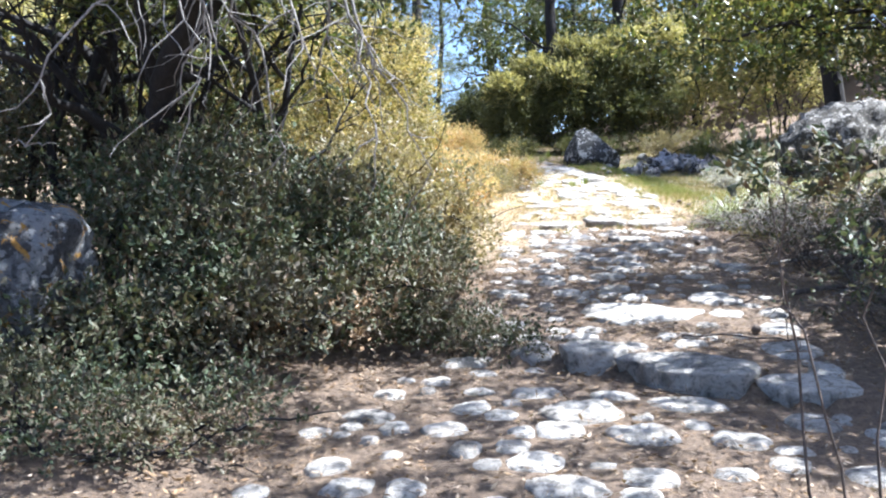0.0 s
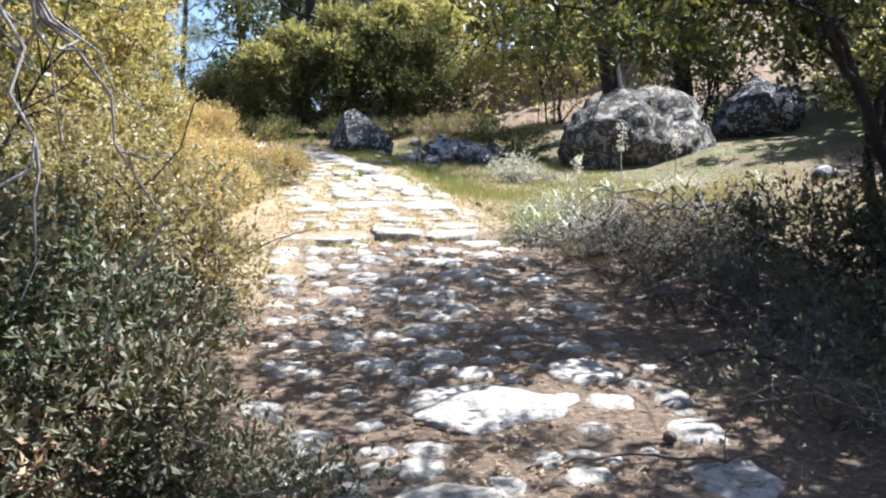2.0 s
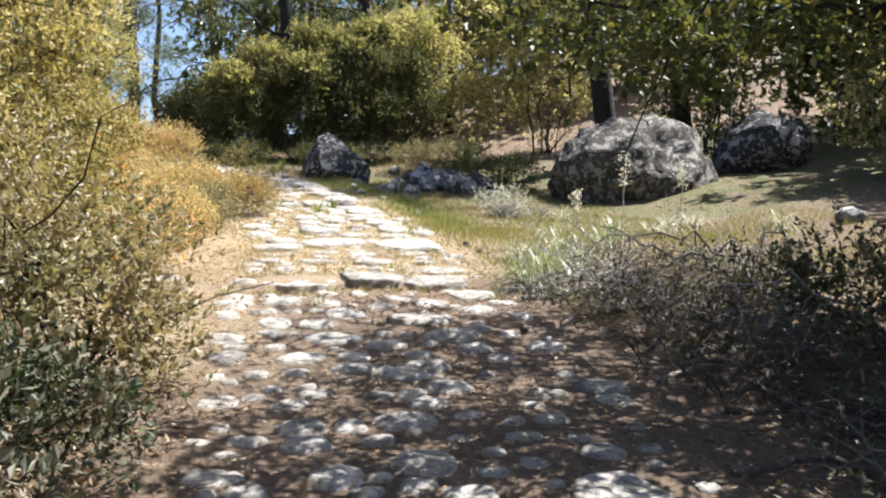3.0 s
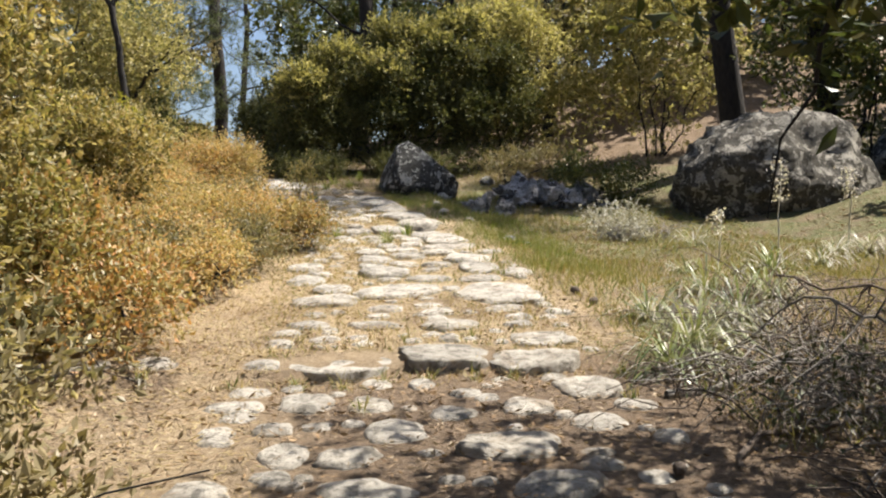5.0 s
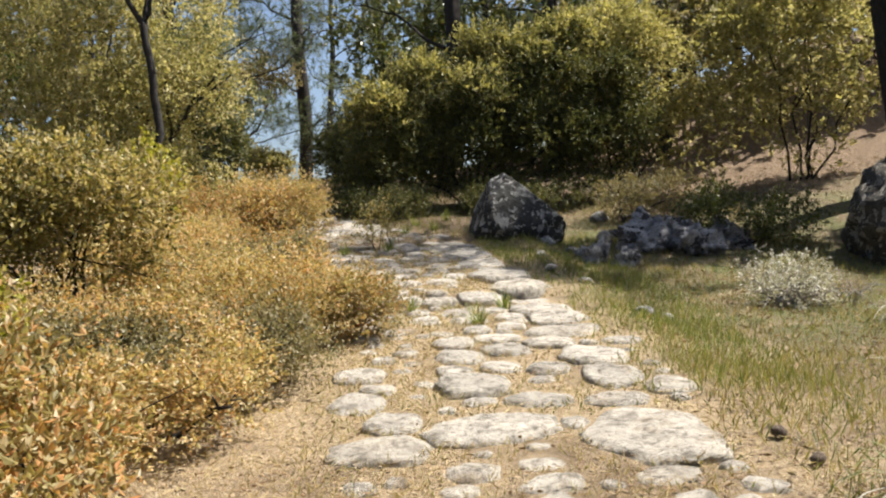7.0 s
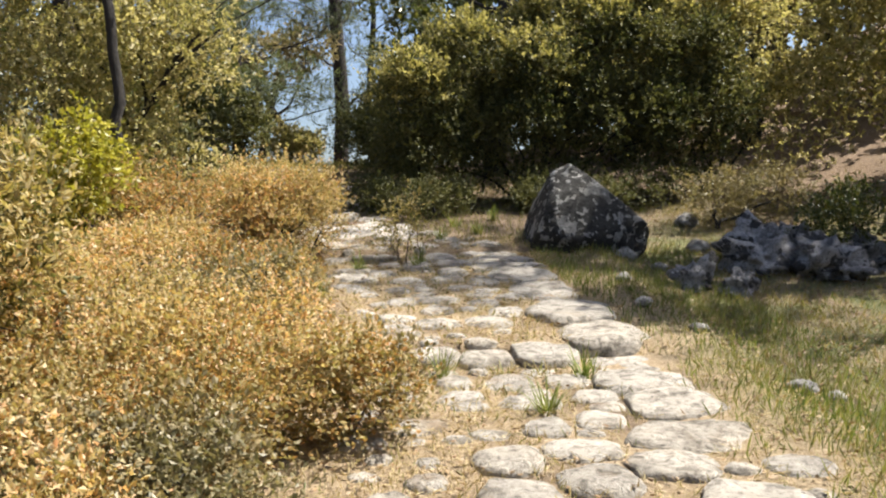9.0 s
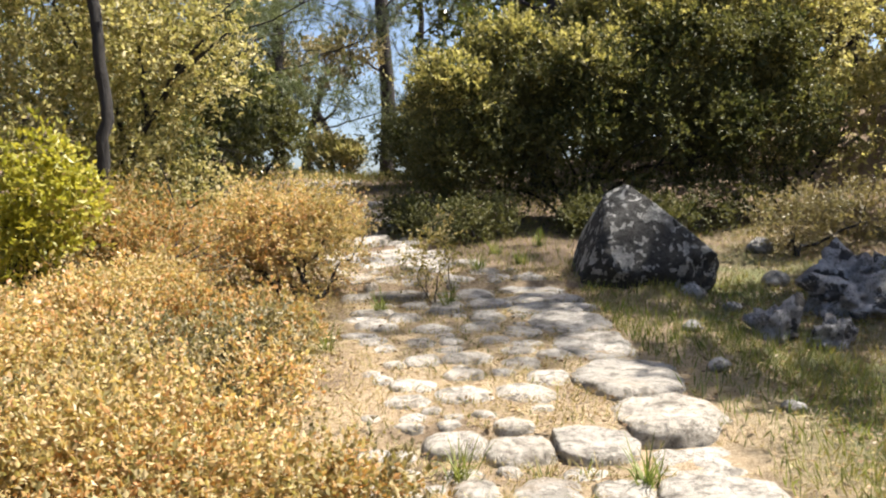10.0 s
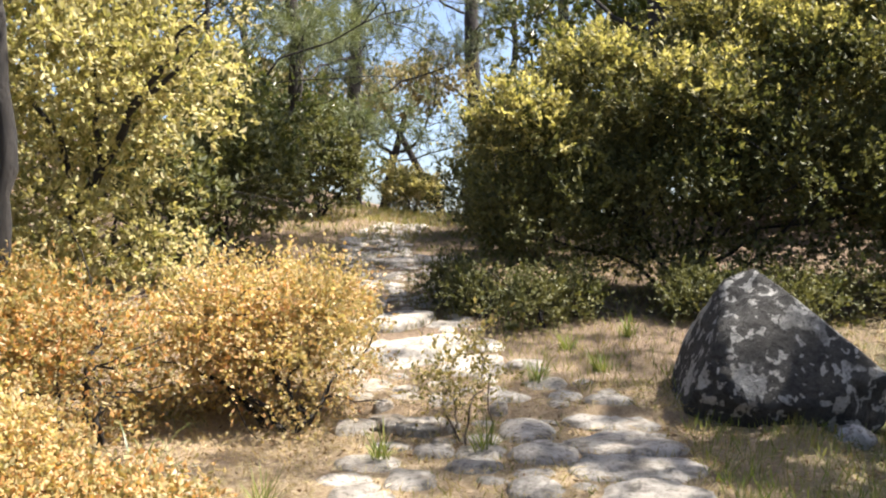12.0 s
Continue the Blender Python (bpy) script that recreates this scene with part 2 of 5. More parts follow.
def piece(name, me, parent=None, label=""):
    ob = new(name, me)
    if parent is not None:
        ob.parent = parent
    if label:
        ob["label"] = label
    return ob


def part(name, bm, material, parent, label=""):
    me = bpy.data.meshes.new(name)
    bm.to_mesh(me)
    bm.free()
    me.materials.append(material)
    me.polygons.foreach_set("use_smooth", np.ones(len(me.polygons), bool))
    return piece(name, me, parent, label)


def unit(a):
    return a / np.maximum(np.linalg.norm(a, axis=-1, keepdims=True), 1e-6)


def tube(points, radii, sides=7):
    """A tapered tube along a line, closed at its tip."""
    p = np.asarray(points, float)
    r = np.interp(np.linspace(0, 1, len(p)), np.linspace(0, 1, len(radii)), radii)
    t = unit(np.gradient(p, axis=0))
    ref = np.array([0.31, 0.17, 0.93]) if abs(t[0, 2]) < 0.9 else np.array([1.0, 0.2, 0.0])
    a = unit(np.cross(t, ref))
    b = np.cross(t, a)
    ang = np.linspace(0, 2 * np.pi, sides, endpoint=False)
    ring = p[:, None] + r[:, None, None] * (np.cos(ang)[None, :, None] * a[:, None] + np.sin(ang)[None, :, None] * b[:, None])
    v = ring.reshape(-1, 3)
    i, j = np.meshgrid(np.arange(len(p) - 1), np.arange(sides), indexing="ij")
    n = (j + 1) % sides
    f = np.stack([i * sides + j, i * sides + n, (i + 1) * sides + n, (i + 1) * sides + j], -1).reshape(-1, 4)
    return v, f


def joined(chunks):
    vs, fs, k = [], [], 0
    for v, f in chunks:
        vs.append(v), fs.append(f + k)
        k += len(v)
    return np.concatenate(vs), np.concatenate(fs)


def wander(rng, start, end, n=8, sag=0.0, jitter=0.08):
    """A crooked line from start to end."""
    s, e = np.asarray(start, float), np.asarray(end, float)
    u = np.linspace(0, 1, n)[:, None]
    p = s + (e - s) * u
    d = np.linalg.norm(e - s)
    off = np.cumsum(rng.normal(0, 1, (n, 3)), 0)
    off -= off[0] + (off[-1] - off[0]) * u
    p = p + off * jitter * d / math.sqrt(n)
    p[:, 2] -= sag * d * (4 * u * (1 - u))[:, 0]
    return p


def leaf_quads(rng, at, way, length, width):
    """One folded leaf at each place."""
    n = len(at)
    side = unit(np.cross(way, np.array([0.15, 0.08, 1.0]) + rng.normal(0, 0.55, (n, 3))))
    nor = np.cross(way, side)
    L, W = length[:, None], width[:, None]
    fold = nor * W * 0.22
    mid = at + way * L * 0.48
    v = np.stack([at, mid + side * W * 0.5 + fold, at + way * L, mid - side * W * 0.5 + fold], 1).reshape(-1, 3)
    f = np.arange(4 * n, dtype=np.int32).reshape(-1, 4)
    return v, f


# ---- the lie of the land ----
def height(x, y):
    x, y = np.asarray(x, float), np.asarray(y, float)
    d = np.clip(y - 25, 0, 8)
    z = np.where(y < 0, -0.06 + 0.06 * np.clip(y, -60, 0), 0.126 * np.minimum(y, 25) - 0.06) + 0.126 * (d - d * d / 16)
    z = z - np.clip(y - 50, 0, 300) * 0.06
    verge = np.clip((x - 2.9) / 0.5, 0, 1) * np.clip((y - 12) / 3, 0, 1) * np.clip((21 - y) / 2, 0, 1)
    z = z - 0.18 * verge
    z = z + 0.16 * np.clip(x - 6.2, 0, 14) + 0.10 * np.clip(-1 - x, 0, 9)
    z = z + 0.22 * np.clip(x - 2.2, 0, 9) * np.clip((y - 22.5) / 6, 0, 1) * np.clip((70 - y) / 20, 0, 1) + 0.16 * np.clip(-3.2 - x, 0, 8) * np.clip((y - 19) / 6, 0, 1) * np.clip((70 - y) / 20, 0, 1)
    lump = 0.035 * np.sin(1.9 * x + 0.7 * y) * np.sin(1.3 * y - 0.8 * x) + 0.02 * np.sin(4.1 * x + 1.0) * np.sin(3.7 * y)
    z = z + lump * np.clip((np.abs(x - 1.6) - 0.6) / 1.5, 0.25, 1)
    # a shallow tread behind each step of the road
    on_road = np.clip((2.9 - x) / 0.3, 0, 1) * np.clip((x + 0.6) / 0.3, 0, 1)
    slant = np.clip(5.24 - 0.62 * (x - 0.83), 4.5, 5.62)
    for sy, drop in ((slant, 0.06), (10.45, 0.055), (15.4, 0.06), (18.45, 0.05)):
        z = z - on_road * drop * np.clip(1 - (sy - y) / 1.1, 0, 1) * (y < sy)
    return z


def ground_at(x, y):
    return float(height(x, y))


def settle(x, y):
    """The upper stretch lies a little nearer and narrower than first paced out."""
    s, d = min(max((y - 13) / 2.5, 0), 1), min(y - 16, 10)
    return x + s * (0.078 - 0.10 * min(max(x, -4), 6) - 0.023 * d), y - s * (0.159 + 0.028 * min(max(x, -4), 6) + 0.051 * d)


def spaced(stops):
    out = []
    for (a, b, step) in stops:
        out.append(np.arange(a, b, step))
    return np.concatenate(out)


gx = spaced([(-400, -100, 60), (-100, -20, 10), (-20, -5, 0.8), (-5, -1.2, 0.16), (-1.2, 3.6, 0.07), (3.6, 8, 0.16), (8, 24, 0.8), (24, 100, 10), (100, 401, 60)])
gy = spaced([(-400, -60, 60), (-60, -8, 6), (-8, 2, 0.4), (2, 20, 0.07), (20, 30, 0.16), (30, 60, 0.8), (60, 140, 8), (140, 441, 60)])
GX, GY = np.meshgrid(gx, gy, indexing="ij")
GZ = height(GX, GY)
gi, gj = np.meshgrid(np.arange(len(gx) - 1), np.arange(len(gy) - 1), indexing="ij")
w = len(gy)
GF = np.stack([gi * w + gj, (gi + 1) * w + gj, (gi + 1) * w + gj + 1, gi * w + gj + 1], -1).reshape(-1, 4)
ground = piece("ground", raw_mesh("ground", np.stack([GX, GY, GZ], -1).reshape(-1, 3), GF, M_GROUND, True))
tagged(ground, "sloping forest floor of brown leaf litter and dry grass", "ground", kind="structure")


# ---- rocks ----
def rock_bm(seed, size, subdiv=4, facets=9, squash=(0.70, 0.95), rough=0.12, jag=0.0):
    """A boulder: a ball cut by random planes, with broken relief."""
    rng = np.random.default_rng(seed)
    bm = bmesh.new()
    bmesh.ops.create_icosphere(bm, subdivisions=subdiv, radius=1)
    planes = [(Vector(unit(rng.normal(0, 1, 3))), rng.uniform(*squash)) for _ in range(facets)]
    off = Vector(rng.uniform(-50, 50, 3))
    for v in bm.verts:
        d = v.co.normalized()
        r = 1.0
        for n, k in planes:
            c = d.dot(n)
            if c > 0.05:
                r = min(r, k / c)
        r *= 1 + rough * noise.fractal(d * 1.7 + off, 1.0, 2.0, 5) + 0.35 * rough * noise.noise(d * 9 + off)
        if jag:
            near = noise.voronoi(d * 2.3 + off)[0]
            close = noise.voronoi(d * 5.5 + off)[0]
            r *= 1 + jag * (near[0] - 0.45) + 0.5 * jag * (close[0] - 0.4) + 0.25 * jag * noise.noise(d * 15 + off)
        v.co = Vector((d.x * r * size[0], d.y * r * size[1], d.z * r * size[2]))
    return bm


def boulder(name, x, y, size, seed, mat, label, sink=0.35, turn=0.0, cuts=(), **kw):
    if y > 13 and max(size) < 0.25:
        x, y = settle(x, y)
    bm = rock_bm(seed, size, **kw)
    for co, no in cuts:
        n = Vector(no).normalized()
        for v in bm.verts:
            d = (v.co - Vector(co)).dot(n)
            if d > 0:
                v.co -= n * d * 0.93
    ob = part(name, bm, mat, None)
    ob.location = (x, y, ground_at(x, y) + size[2] * (1 - 2 * sink))
    ob.rotation_euler = (0, 0, radians(turn))
    return tagged(ob, label, "rock")


# the pointed boulder beside the road: a steep wedge with a leaning crest
boulder("pointed_boulder", 2.82, 18.75, (0.60, 0.46, 0.56), 11, M_ROCK, "dark pointed boulder blotched with pale lichen beside the road", 0.36,
        cuts=(((0.34, 0, 0.16), (0.62, -0.05, 0.74)), ((-0.44, 0, 0.0), (-0.93, -0.1, 0.36)), ((0, -0.40, 0.0), (0.05, -0.90, 0.34)), ((-0.18, 0, 0.53), (-0.15, 0, 1))), squash=(0.82, 1.0), subdiv=5)
boulder("domed_boulder", 7.2, 16.95, (1.30, 1.0, 0.95), 23, M_ROCK_PALE, "large domed boulder patched with white lichen among grass", 0.42, 12, squash=(0.74, 1.0), subdiv=5, rough=0.16, jag=0.10)
boulder("shaded_boulder", 9.6, 17.2, (0.8, 0.75, 0.66), 31, M_ROCK, "dark rounded boulder in the shade of trees", 0.32, jag=0.1)
for k, (x, y, s, h, seed) in enumerate(((3.80, 17.82, 0.15, 0.16, 41), (4.16, 18.05, 0.34, 0.22, 42), (4.62, 17.75, 0.36, 0.22, 43), (4.35, 18.65, 0.34, 0.26, 44), (5.05, 18.2, 0.34, 0.2, 45), (4.08, 17.66, 0.14, 0.12, 46), (4.7, 18.6, 0.3, 0.22, 47))):
    tagged(boulder("craggy_rock", x, y, (s, s * 0.8, h), seed, M_CRAG, "low craggy rock covered in white lichen in grass", 0.34, 40 * k, rough=0.4, facets=12, squash=(0.6, 0.95), jag=0.62), group="craggy rocks in the grass")
for k, (x, y, s) in enumerate(((3.41, 15.0, 0.10), (3.62, 15.05, 0.07), (3.19, 15.85, 0.08), (3.02, 16.5, 0.09), (3.11, 17.4, 0.09), (3.45, 18.75, 0.13), (3.72, 18.6, 0.10), (4.4, 19.6, 0.16), (5.1, 19.3, 0.2), (7.4, 12.2, 0.22), (3.7, 20.3, 0.14), (4.6, 20.6, 0.18))):
    tagged(boulder("loose_stone", x, y, (s * 0.8, s * 0.7, s * 0.5), 60 + k, M_LOOSE, "small pale loose stone lying in the grass", 0.3, 35 * k, subdiv=3), group="loose stones in the grass")
boulder("orange_lichened_boulder", -2.26, 5.0, (0.56, 0.5, 0.60), 77, M_ROCK_ORANGE, "grey boulder with white and orange lichen under trees", 0.18, 20, subdiv=5, squash=(0.75, 1.0))


# ---- the paved road ----
def road_left(y):
    return np.interp(y, [2, 4, 6, 8, 10.3, 12, 14.5, 16, 17, 18.2, 20, 23, 26], [-0.9, -0.6, 0.35, 0.55, 0.75, 1.1, 1.2, 1.1, 0.95, 0.8, 0.2, -0.55, -1.1])


def road_right(y):
    return np.interp(y, [2, 4, 5.5, 8, 10.8, 12.5, 15.3, 17, 18.2, 19, 20, 23, 26], [2.2, 2.2, 2.3, 2.5, 2.68, 2.85, 2.87, 2.65, 2.55, 2.35, 1.5, 0.65, -0.2])


pavement = new("pavement")
pavement.location = (1.6, 11.0, ground_at(1.6, 11.0))
tagged(pavement, "ancient uneven paved road of worn pale limestone blocks", "pavement", kind="structure")
stone_rng = np.random.default_rng(5)
laid, paced, beds = [], [], []


def lay(x, y, wide, deep, name="stone", tall=None, rise=0.5, turn=None, proud=None):
    """Notes a stone to be bedded at x, y; the stones are cut to fit one another once all are noted."""
    px, py = x, y
    x, y = settle(x, y)
    tall = tall or 0.06 + 0.12 * min(wide, deep)
    proud = min(0.026, (0.010 + 0.06 * min(wide, deep)) * (0.6 + 0.8 * rise)) if proud is None else proud
    turn = stone_rng.normal(0, 9) if turn is None else turn
    beds.append((x, y, wide, deep, name, tall, proud, radians(turn)))
    laid.append((x, y, wide * 0.5, deep * 0.5))
    paced.append((px, py, wide * 0.5, deep * 0.5))


def reach(bed, ang):
    """How far a stone reaches from its middle in a direction: between an ellipse and its box."""
    c, s = np.abs(np.cos(ang - bed[7])), np.abs(np.sin(ang - bed[7]))
    a, b = bed[2] * 0.56, bed[3] * 0.58
    return 1.0 / ((c / a) ** 2.9 + (s / b) ** 2.9) ** (1 / 2.9)


def cut_stone(bed, around):
    """A worn block: a chipped many-sided outline, parted from its neighbours by an open joint, and an uneven top that breaks away in thin beds."""
    x, y, wide, deep, name, tall, proud, turn = bed
    large = max(wide, deep) > 0.3
    n = 36 if large else 20
    ang = np.linspace(0, 2 * np.pi, n, endpoint=False)
    r = reach(bed, ang)
    for q in range(stone_rng.integers(5, 8)):
        a = q * 0.95 + stone_rng.uniform(-0.35, 0.35)
        k = float(reach(bed, np.array([a]))[0]) * stone_rng.uniform(0.80, 1.0)
        c = np.cos(ang - a)
        r = np.where(c > 0.25, np.minimum(r, k / np.maximum(c, 0.25)), r)
    for o in around:
        a, d = math.atan2(o[1] - y, o[0] - x), math.hypot(o[0] - x, o[1] - y)
        own, other = float(reach(bed, np.array([a]))[0]), float(reach(o, np.array([a + math.pi]))[0])
        k = max(0.03, d * own / (own + other) - (0.012 if name == "step_stone" else 0.004))
        c = np.cos(ang - a)
        r = np.where(c > 0.1, np.minimum(r, k / np.maximum(c, 0.1)), r)
    off = Vector(stone_rng.uniform(-60, 60, 3))
    lean = stone_rng.normal(0, 0.022, 2) if name == "stone" else stone_rng.normal(0, 0.012, 2)
    size = min(wide, deep)
    step = name == "step_stone"
    rings = (0.93, 0.99, 1.0, 0.96, 0.80, 0.58, 0.34) if step and large else (1.0, 1.03, 1.0, 0.94, 0.80, 0.58, 0.34) if large else (1.05, 1.08, 0.98, 0.82, 0.5)
    drops = (-tall, -0.07, -0.016, -0.005, 0, 0, 0) if step and large else (-tall, -0.045, -0.022, -0.009, -0.001, 0, 0) if large else (-tall, -0.032, -0.015, -0.003, 0.002)
    verts = []
    for i, (f, dz) in enumerate(zip(rings, drops)):
        for j in range(n):
            chip = 1 + 0.11 * noise.noise(Vector((math.cos(ang[j]) * 3.2, math.sin(ang[j]) * 3.2, 0.6 * i)) + off) + 0.06 * noise.noise(Vector((math.cos(ang[j]) * 9, math.sin(ang[j]) * 9, 1.7 * i)) + off)
            u, v = math.cos(ang[j]) * r[j] * f * chip, math.sin(ang[j]) * r[j] * f * chip
            p = Vector((u, v, 0)) * 5 + off
            h = 0.014 * noise.fractal(p * 0.9, 0.9, 2.0, 5) + 0.09 * size * noise.noise(p * 0.3)
            h = 0.55 * h + 0.45 * round(h / 0.010) * 0.010
            verts.append((u, v, dz + (h if i else 0) + lean[0] * u + (0.10 + lean[1]) * v))
    p = off
    verts.append((0, 0, 0.016 * noise.fractal(p, 1.0, 2.0, 4)))
    faces = []
    m = len(rings)
    for i in range(m - 1):
        for j in range(n):
            q = (j + 1) % n
            faces.append((i * n + j, i * n + q, (i + 1) * n + q, (i + 1) * n + j))
    for j in range(n):
        faces.append(((m - 1) * n + j, (m - 1) * n + (j + 1) % n, m * n))
    me = bpy.data.meshes.new(name)
    me.from_pydata(verts, [], faces)
    me.materials.append(M_STONE)
    me.polygons.foreach_set("use_smooth", np.ones(len(me.polygons), bool))
    ob = piece(name, me, pavement)
    ob.location = Vector((x, y, ground_at(x, y) + proud)) - pavement.location


# lower stretch, before the first step
for s in ((-0.63, 3.68, 0.16, 0.13), (-0.24, 3.66, 0.21, 0.16), (-0.15, 4.77, 0.16, 0.15), (-0.09, 4.24, 0.14, 0.14), (0.14, 4.19, 0.20, 0.16), (0.23, 3.94, 0.14, 0.16),
          (0.25, 4.49, 0.18, 0.17), (0.40, 4.36, 0.17, 0.15), (0.58, 4.73, 0.23, 0.15), (0.76, 4.38, 0.34, 0.27), (0.48, 4.14, 0.13, 0.14), (0.64, 4.15, 0.22, 0.18)):
    lay(*s, rise=0.42)
for s in ((1.00, 4.07, 0.31, 0.20), (0.43, 3.96, 0.16, 0.12), (0.51, 3.78, 0.24, 0.17), (0.60, 3.54, 0.35, 0.19), (0.95, 3.63, 0.22, 0.20), (1.40, 3.99, 0.23, 0.20),
          (1.57, 3.87, 0.17, 0.12), (1.80, 4.28, 0.20, 0.21), (1.30, 4.55, 0.37, 0.20), (1.27, 4.22, 0.13, 0.14), (0.96, 4.68, 0.27, 0.13), (2.12, 4.94, 0.17, 0.20)):
    lay(*s, rise=0.42)
for x, y, wide, deep, turn, proud in ((1.40, 4.99, 0.72, 0.36, -27, 0.07), (0.96, 5.29, 0.36, 0.28, -30, 0.065), (1.93, 4.70, 0.46, 0.26, -14, 0.03), (0.64, 5.45, 0.24, 0.16, -24, 0.02)):
    lay(x, y, wide, deep, name="step_stone", tall=0.22, proud=proud, turn=turn)
# between the first and second steps
for s in ((1.41, 6.27, 0.82, 0.46), (2.00, 6.64, 0.34, 0.30), (2.19, 5.84, 0.24, 0.26), (2.08, 5.36, 0.30, 0.32), (1.12, 6.68, 0.17, 0.14), (1.44, 6.71, 0.18, 0.14),
          (1.35, 7.05, 0.24, 0.26), (1.01, 6.97, 0.20, 0.22), (1.40, 7.51, 0.28, 0.20), (0.93, 7.32, 0.20, 0.14), (1.56, 8.20, 0.40, 0.20), (1.45, 5.66, 0.12, 0.11)):
    lay(*s, rise=0.45)
for s in ((1.10, 10.02, 0.24, 0.24), (1.39, 9.95, 0.20, 0.18), (1.48, 9.54, 0.25, 0.25), (0.99, 9.35, 0.18, 0.2), (1.25, 9.28, 0.25, 0.17), (1.89, 9.28, 0.40, 0.27),
          (1.29, 8.95, 0.36, 0.21), (1.98, 8.87, 0.33, 0.22), (1.55, 8.74, 0.24, 0.15), (1.07, 8.57, 0.25, 0.18), (1.35, 8.58, 0.20, 0.15), (1.69, 8.54, 0.16, 0.11)):
    lay(*s, rise=0.5)
for s in ((1.69, 8.31, 0.22, 0.17), (1.32, 8.34, 0.30, 0.14), (1.0, 8.30, 0.16, 0.1), (0.73, 8.85, 0.18, 0.11), (2.47, 8.59, 0.24, 0.21), (2.05, 8.60, 0.20, 0.16),
          (2.45, 10.02, 0.30, 0.34), (2.33, 9.47, 0.23, 0.17), (1.78, 6.95, 0.13, 0.1), (2.25, 6.2, 0.16, 0.18), (1.75, 9.75, 0.2, 0.16), (2.1, 9.75, 0.22, 0.2)):
    lay(*s, rise=0.5)
for s in ((1.30, 10.58, 0.78, 0.34), (1.84, 10.62, 0.56, 0.36), (2.32, 10.47, 0.54, 0.28), (2.46, 10.86, 0.36, 0.32), (0.90, 10.62, 0.26, 0.16), (-0.04, 10.62, 0.40, 0.22), (0.28, 10.66, 0.3, 0.2)):
    lay(*s, name="step_stone", tall=0.2, proud=0.014, turn=-3)
# the sunlit stretch
for s in ((1.79, 12.25, 0.62, 0.36), (2.46, 12.08, 0.54, 0.74), (1.27, 12.06, 0.46, 0.32), (1.76, 12.92, 0.37, 0.34), (2.51, 12.93, 0.31, 0.34), (2.05, 12.63, 0.36, 0.2),
          (1.65, 11.78, 0.24, 0.2), (1.95, 11.6, 0.26, 0.16), (2.17, 12.27, 0.13, 0.16), (1.76, 13.53, 0.27, 0.29), (2.06, 13.66, 0.27, 0.24), (2.36, 13.78, 0.33, 0.27)):
    lay(*s, tall=0.11, rise=0.45)
for s in ((2.53, 13.38, 0.40, 0.34), (2.76, 12.74, 0.22, 0.28), (1.70, 13.24, 0.2, 0.18), (2.22, 13.18, 0.22, 0.24), (1.98, 13.28, 0.24, 0.22), (1.55, 11.35, 0.36, 0.2),
          (2.0, 11.25, 0.34, 0.22), (1.15, 11.4, 0.26, 0.18), (2.06, 13.97, 0.3, 0.22), (1.75, 13.86, 0.23, 0.26), (1.96, 14.22, 0.18, 0.2), (2.21, 14.32, 0.22, 0.2)):
    lay(*s, tall=0.10, rise=0.45)
for s in ((1.90, 14.99, 0.26, 0.22), (1.62, 14.99, 0.18, 0.17), (1.62, 14.70, 0.2, 0.18), (2.27, 14.67, 0.19, 0.15), (1.95, 14.6, 0.26, 0.2), (2.2, 14.98, 0.22, 0.2)):
    lay(*s, rise=0.5)
# right-hand kerb of large blocks
for s in ((2.52, 14.10, 0.50, 0.36), (2.58, 14.52, 0.40, 0.36), (2.57, 14.92, 0.46, 0.34), (2.65, 15.34, 0.42, 0.42), (2.58, 15.80, 0.44, 0.44), (2.50, 16.35, 0.50, 0.58),
          (2.40, 16.98, 0.44, 0.58), (2.30, 17.58, 0.46, 0.50), (2.25, 18.02, 0.54, 0.34), (2.22, 18.38, 0.60, 0.28), (2.19, 18.74, 0.48, 0.26)):
    lay(*s, name="kerb_stone", tall=0.15, proud=0.028, turn=stone_rng.normal(4, 5))
for s in ((1.84, 15.46, 0.30, 0.26), (2.17, 15.50, 0.34, 0.28), (1.55, 15.5, 0.26, 0.2)):
    lay(*s, name="step_stone", tall=0.18, proud=0.05)
for s in ((1.06, 17.47, 0.18, 0.2), (1.33, 17.04, 0.18, 0.18), (1.62, 16.72, 0.27, 0.2), (1.94, 16.61, 0.23, 0.17), (1.60, 16.07, 0.28, 0.2), (1.78, 17.66, 0.2, 0.2),
          (2.00, 17.32, 0.22, 0.2), (1.70, 17.40, 0.23, 0.17), (1.35, 16.65, 0.18, 0.17), (2.14, 16.80, 0.2, 0.16), (1.20, 17.72, 0.22, 0.2), (1.80, 17.12, 0.18, 0.14)):
    lay(*s, rise=0.5)
for s in ((1.82, 18.15, 0.29, 0.22), (1.02, 18.22, 0.26, 0.12), (0.96, 17.53, 0.2, 0.2), (1.48, 17.95, 0.22, 0.17), (1.25, 18.15, 0.2, 0.15), (1.9, 16.1, 0.3, 0.22), (1.6, 16.4, 0.2, 0.16), (2.05, 16.35, 0.2, 0.2)):
    lay(*s, rise=0.5)
for s in ((1.11, 18.52, 0.38, 0.22), (1.70, 18.54, 0.26, 0.24), (0.76, 18.5, 0.2, 0.2), (0.0, 24.0, 0.62, 0.3), (0.5, 24.02, 0.36, 0.26), (-0.45, 24.05, 0.3, 0.24)):
    lay(*s, name="step_stone", tall=0.18, proud=0.045, turn=0)
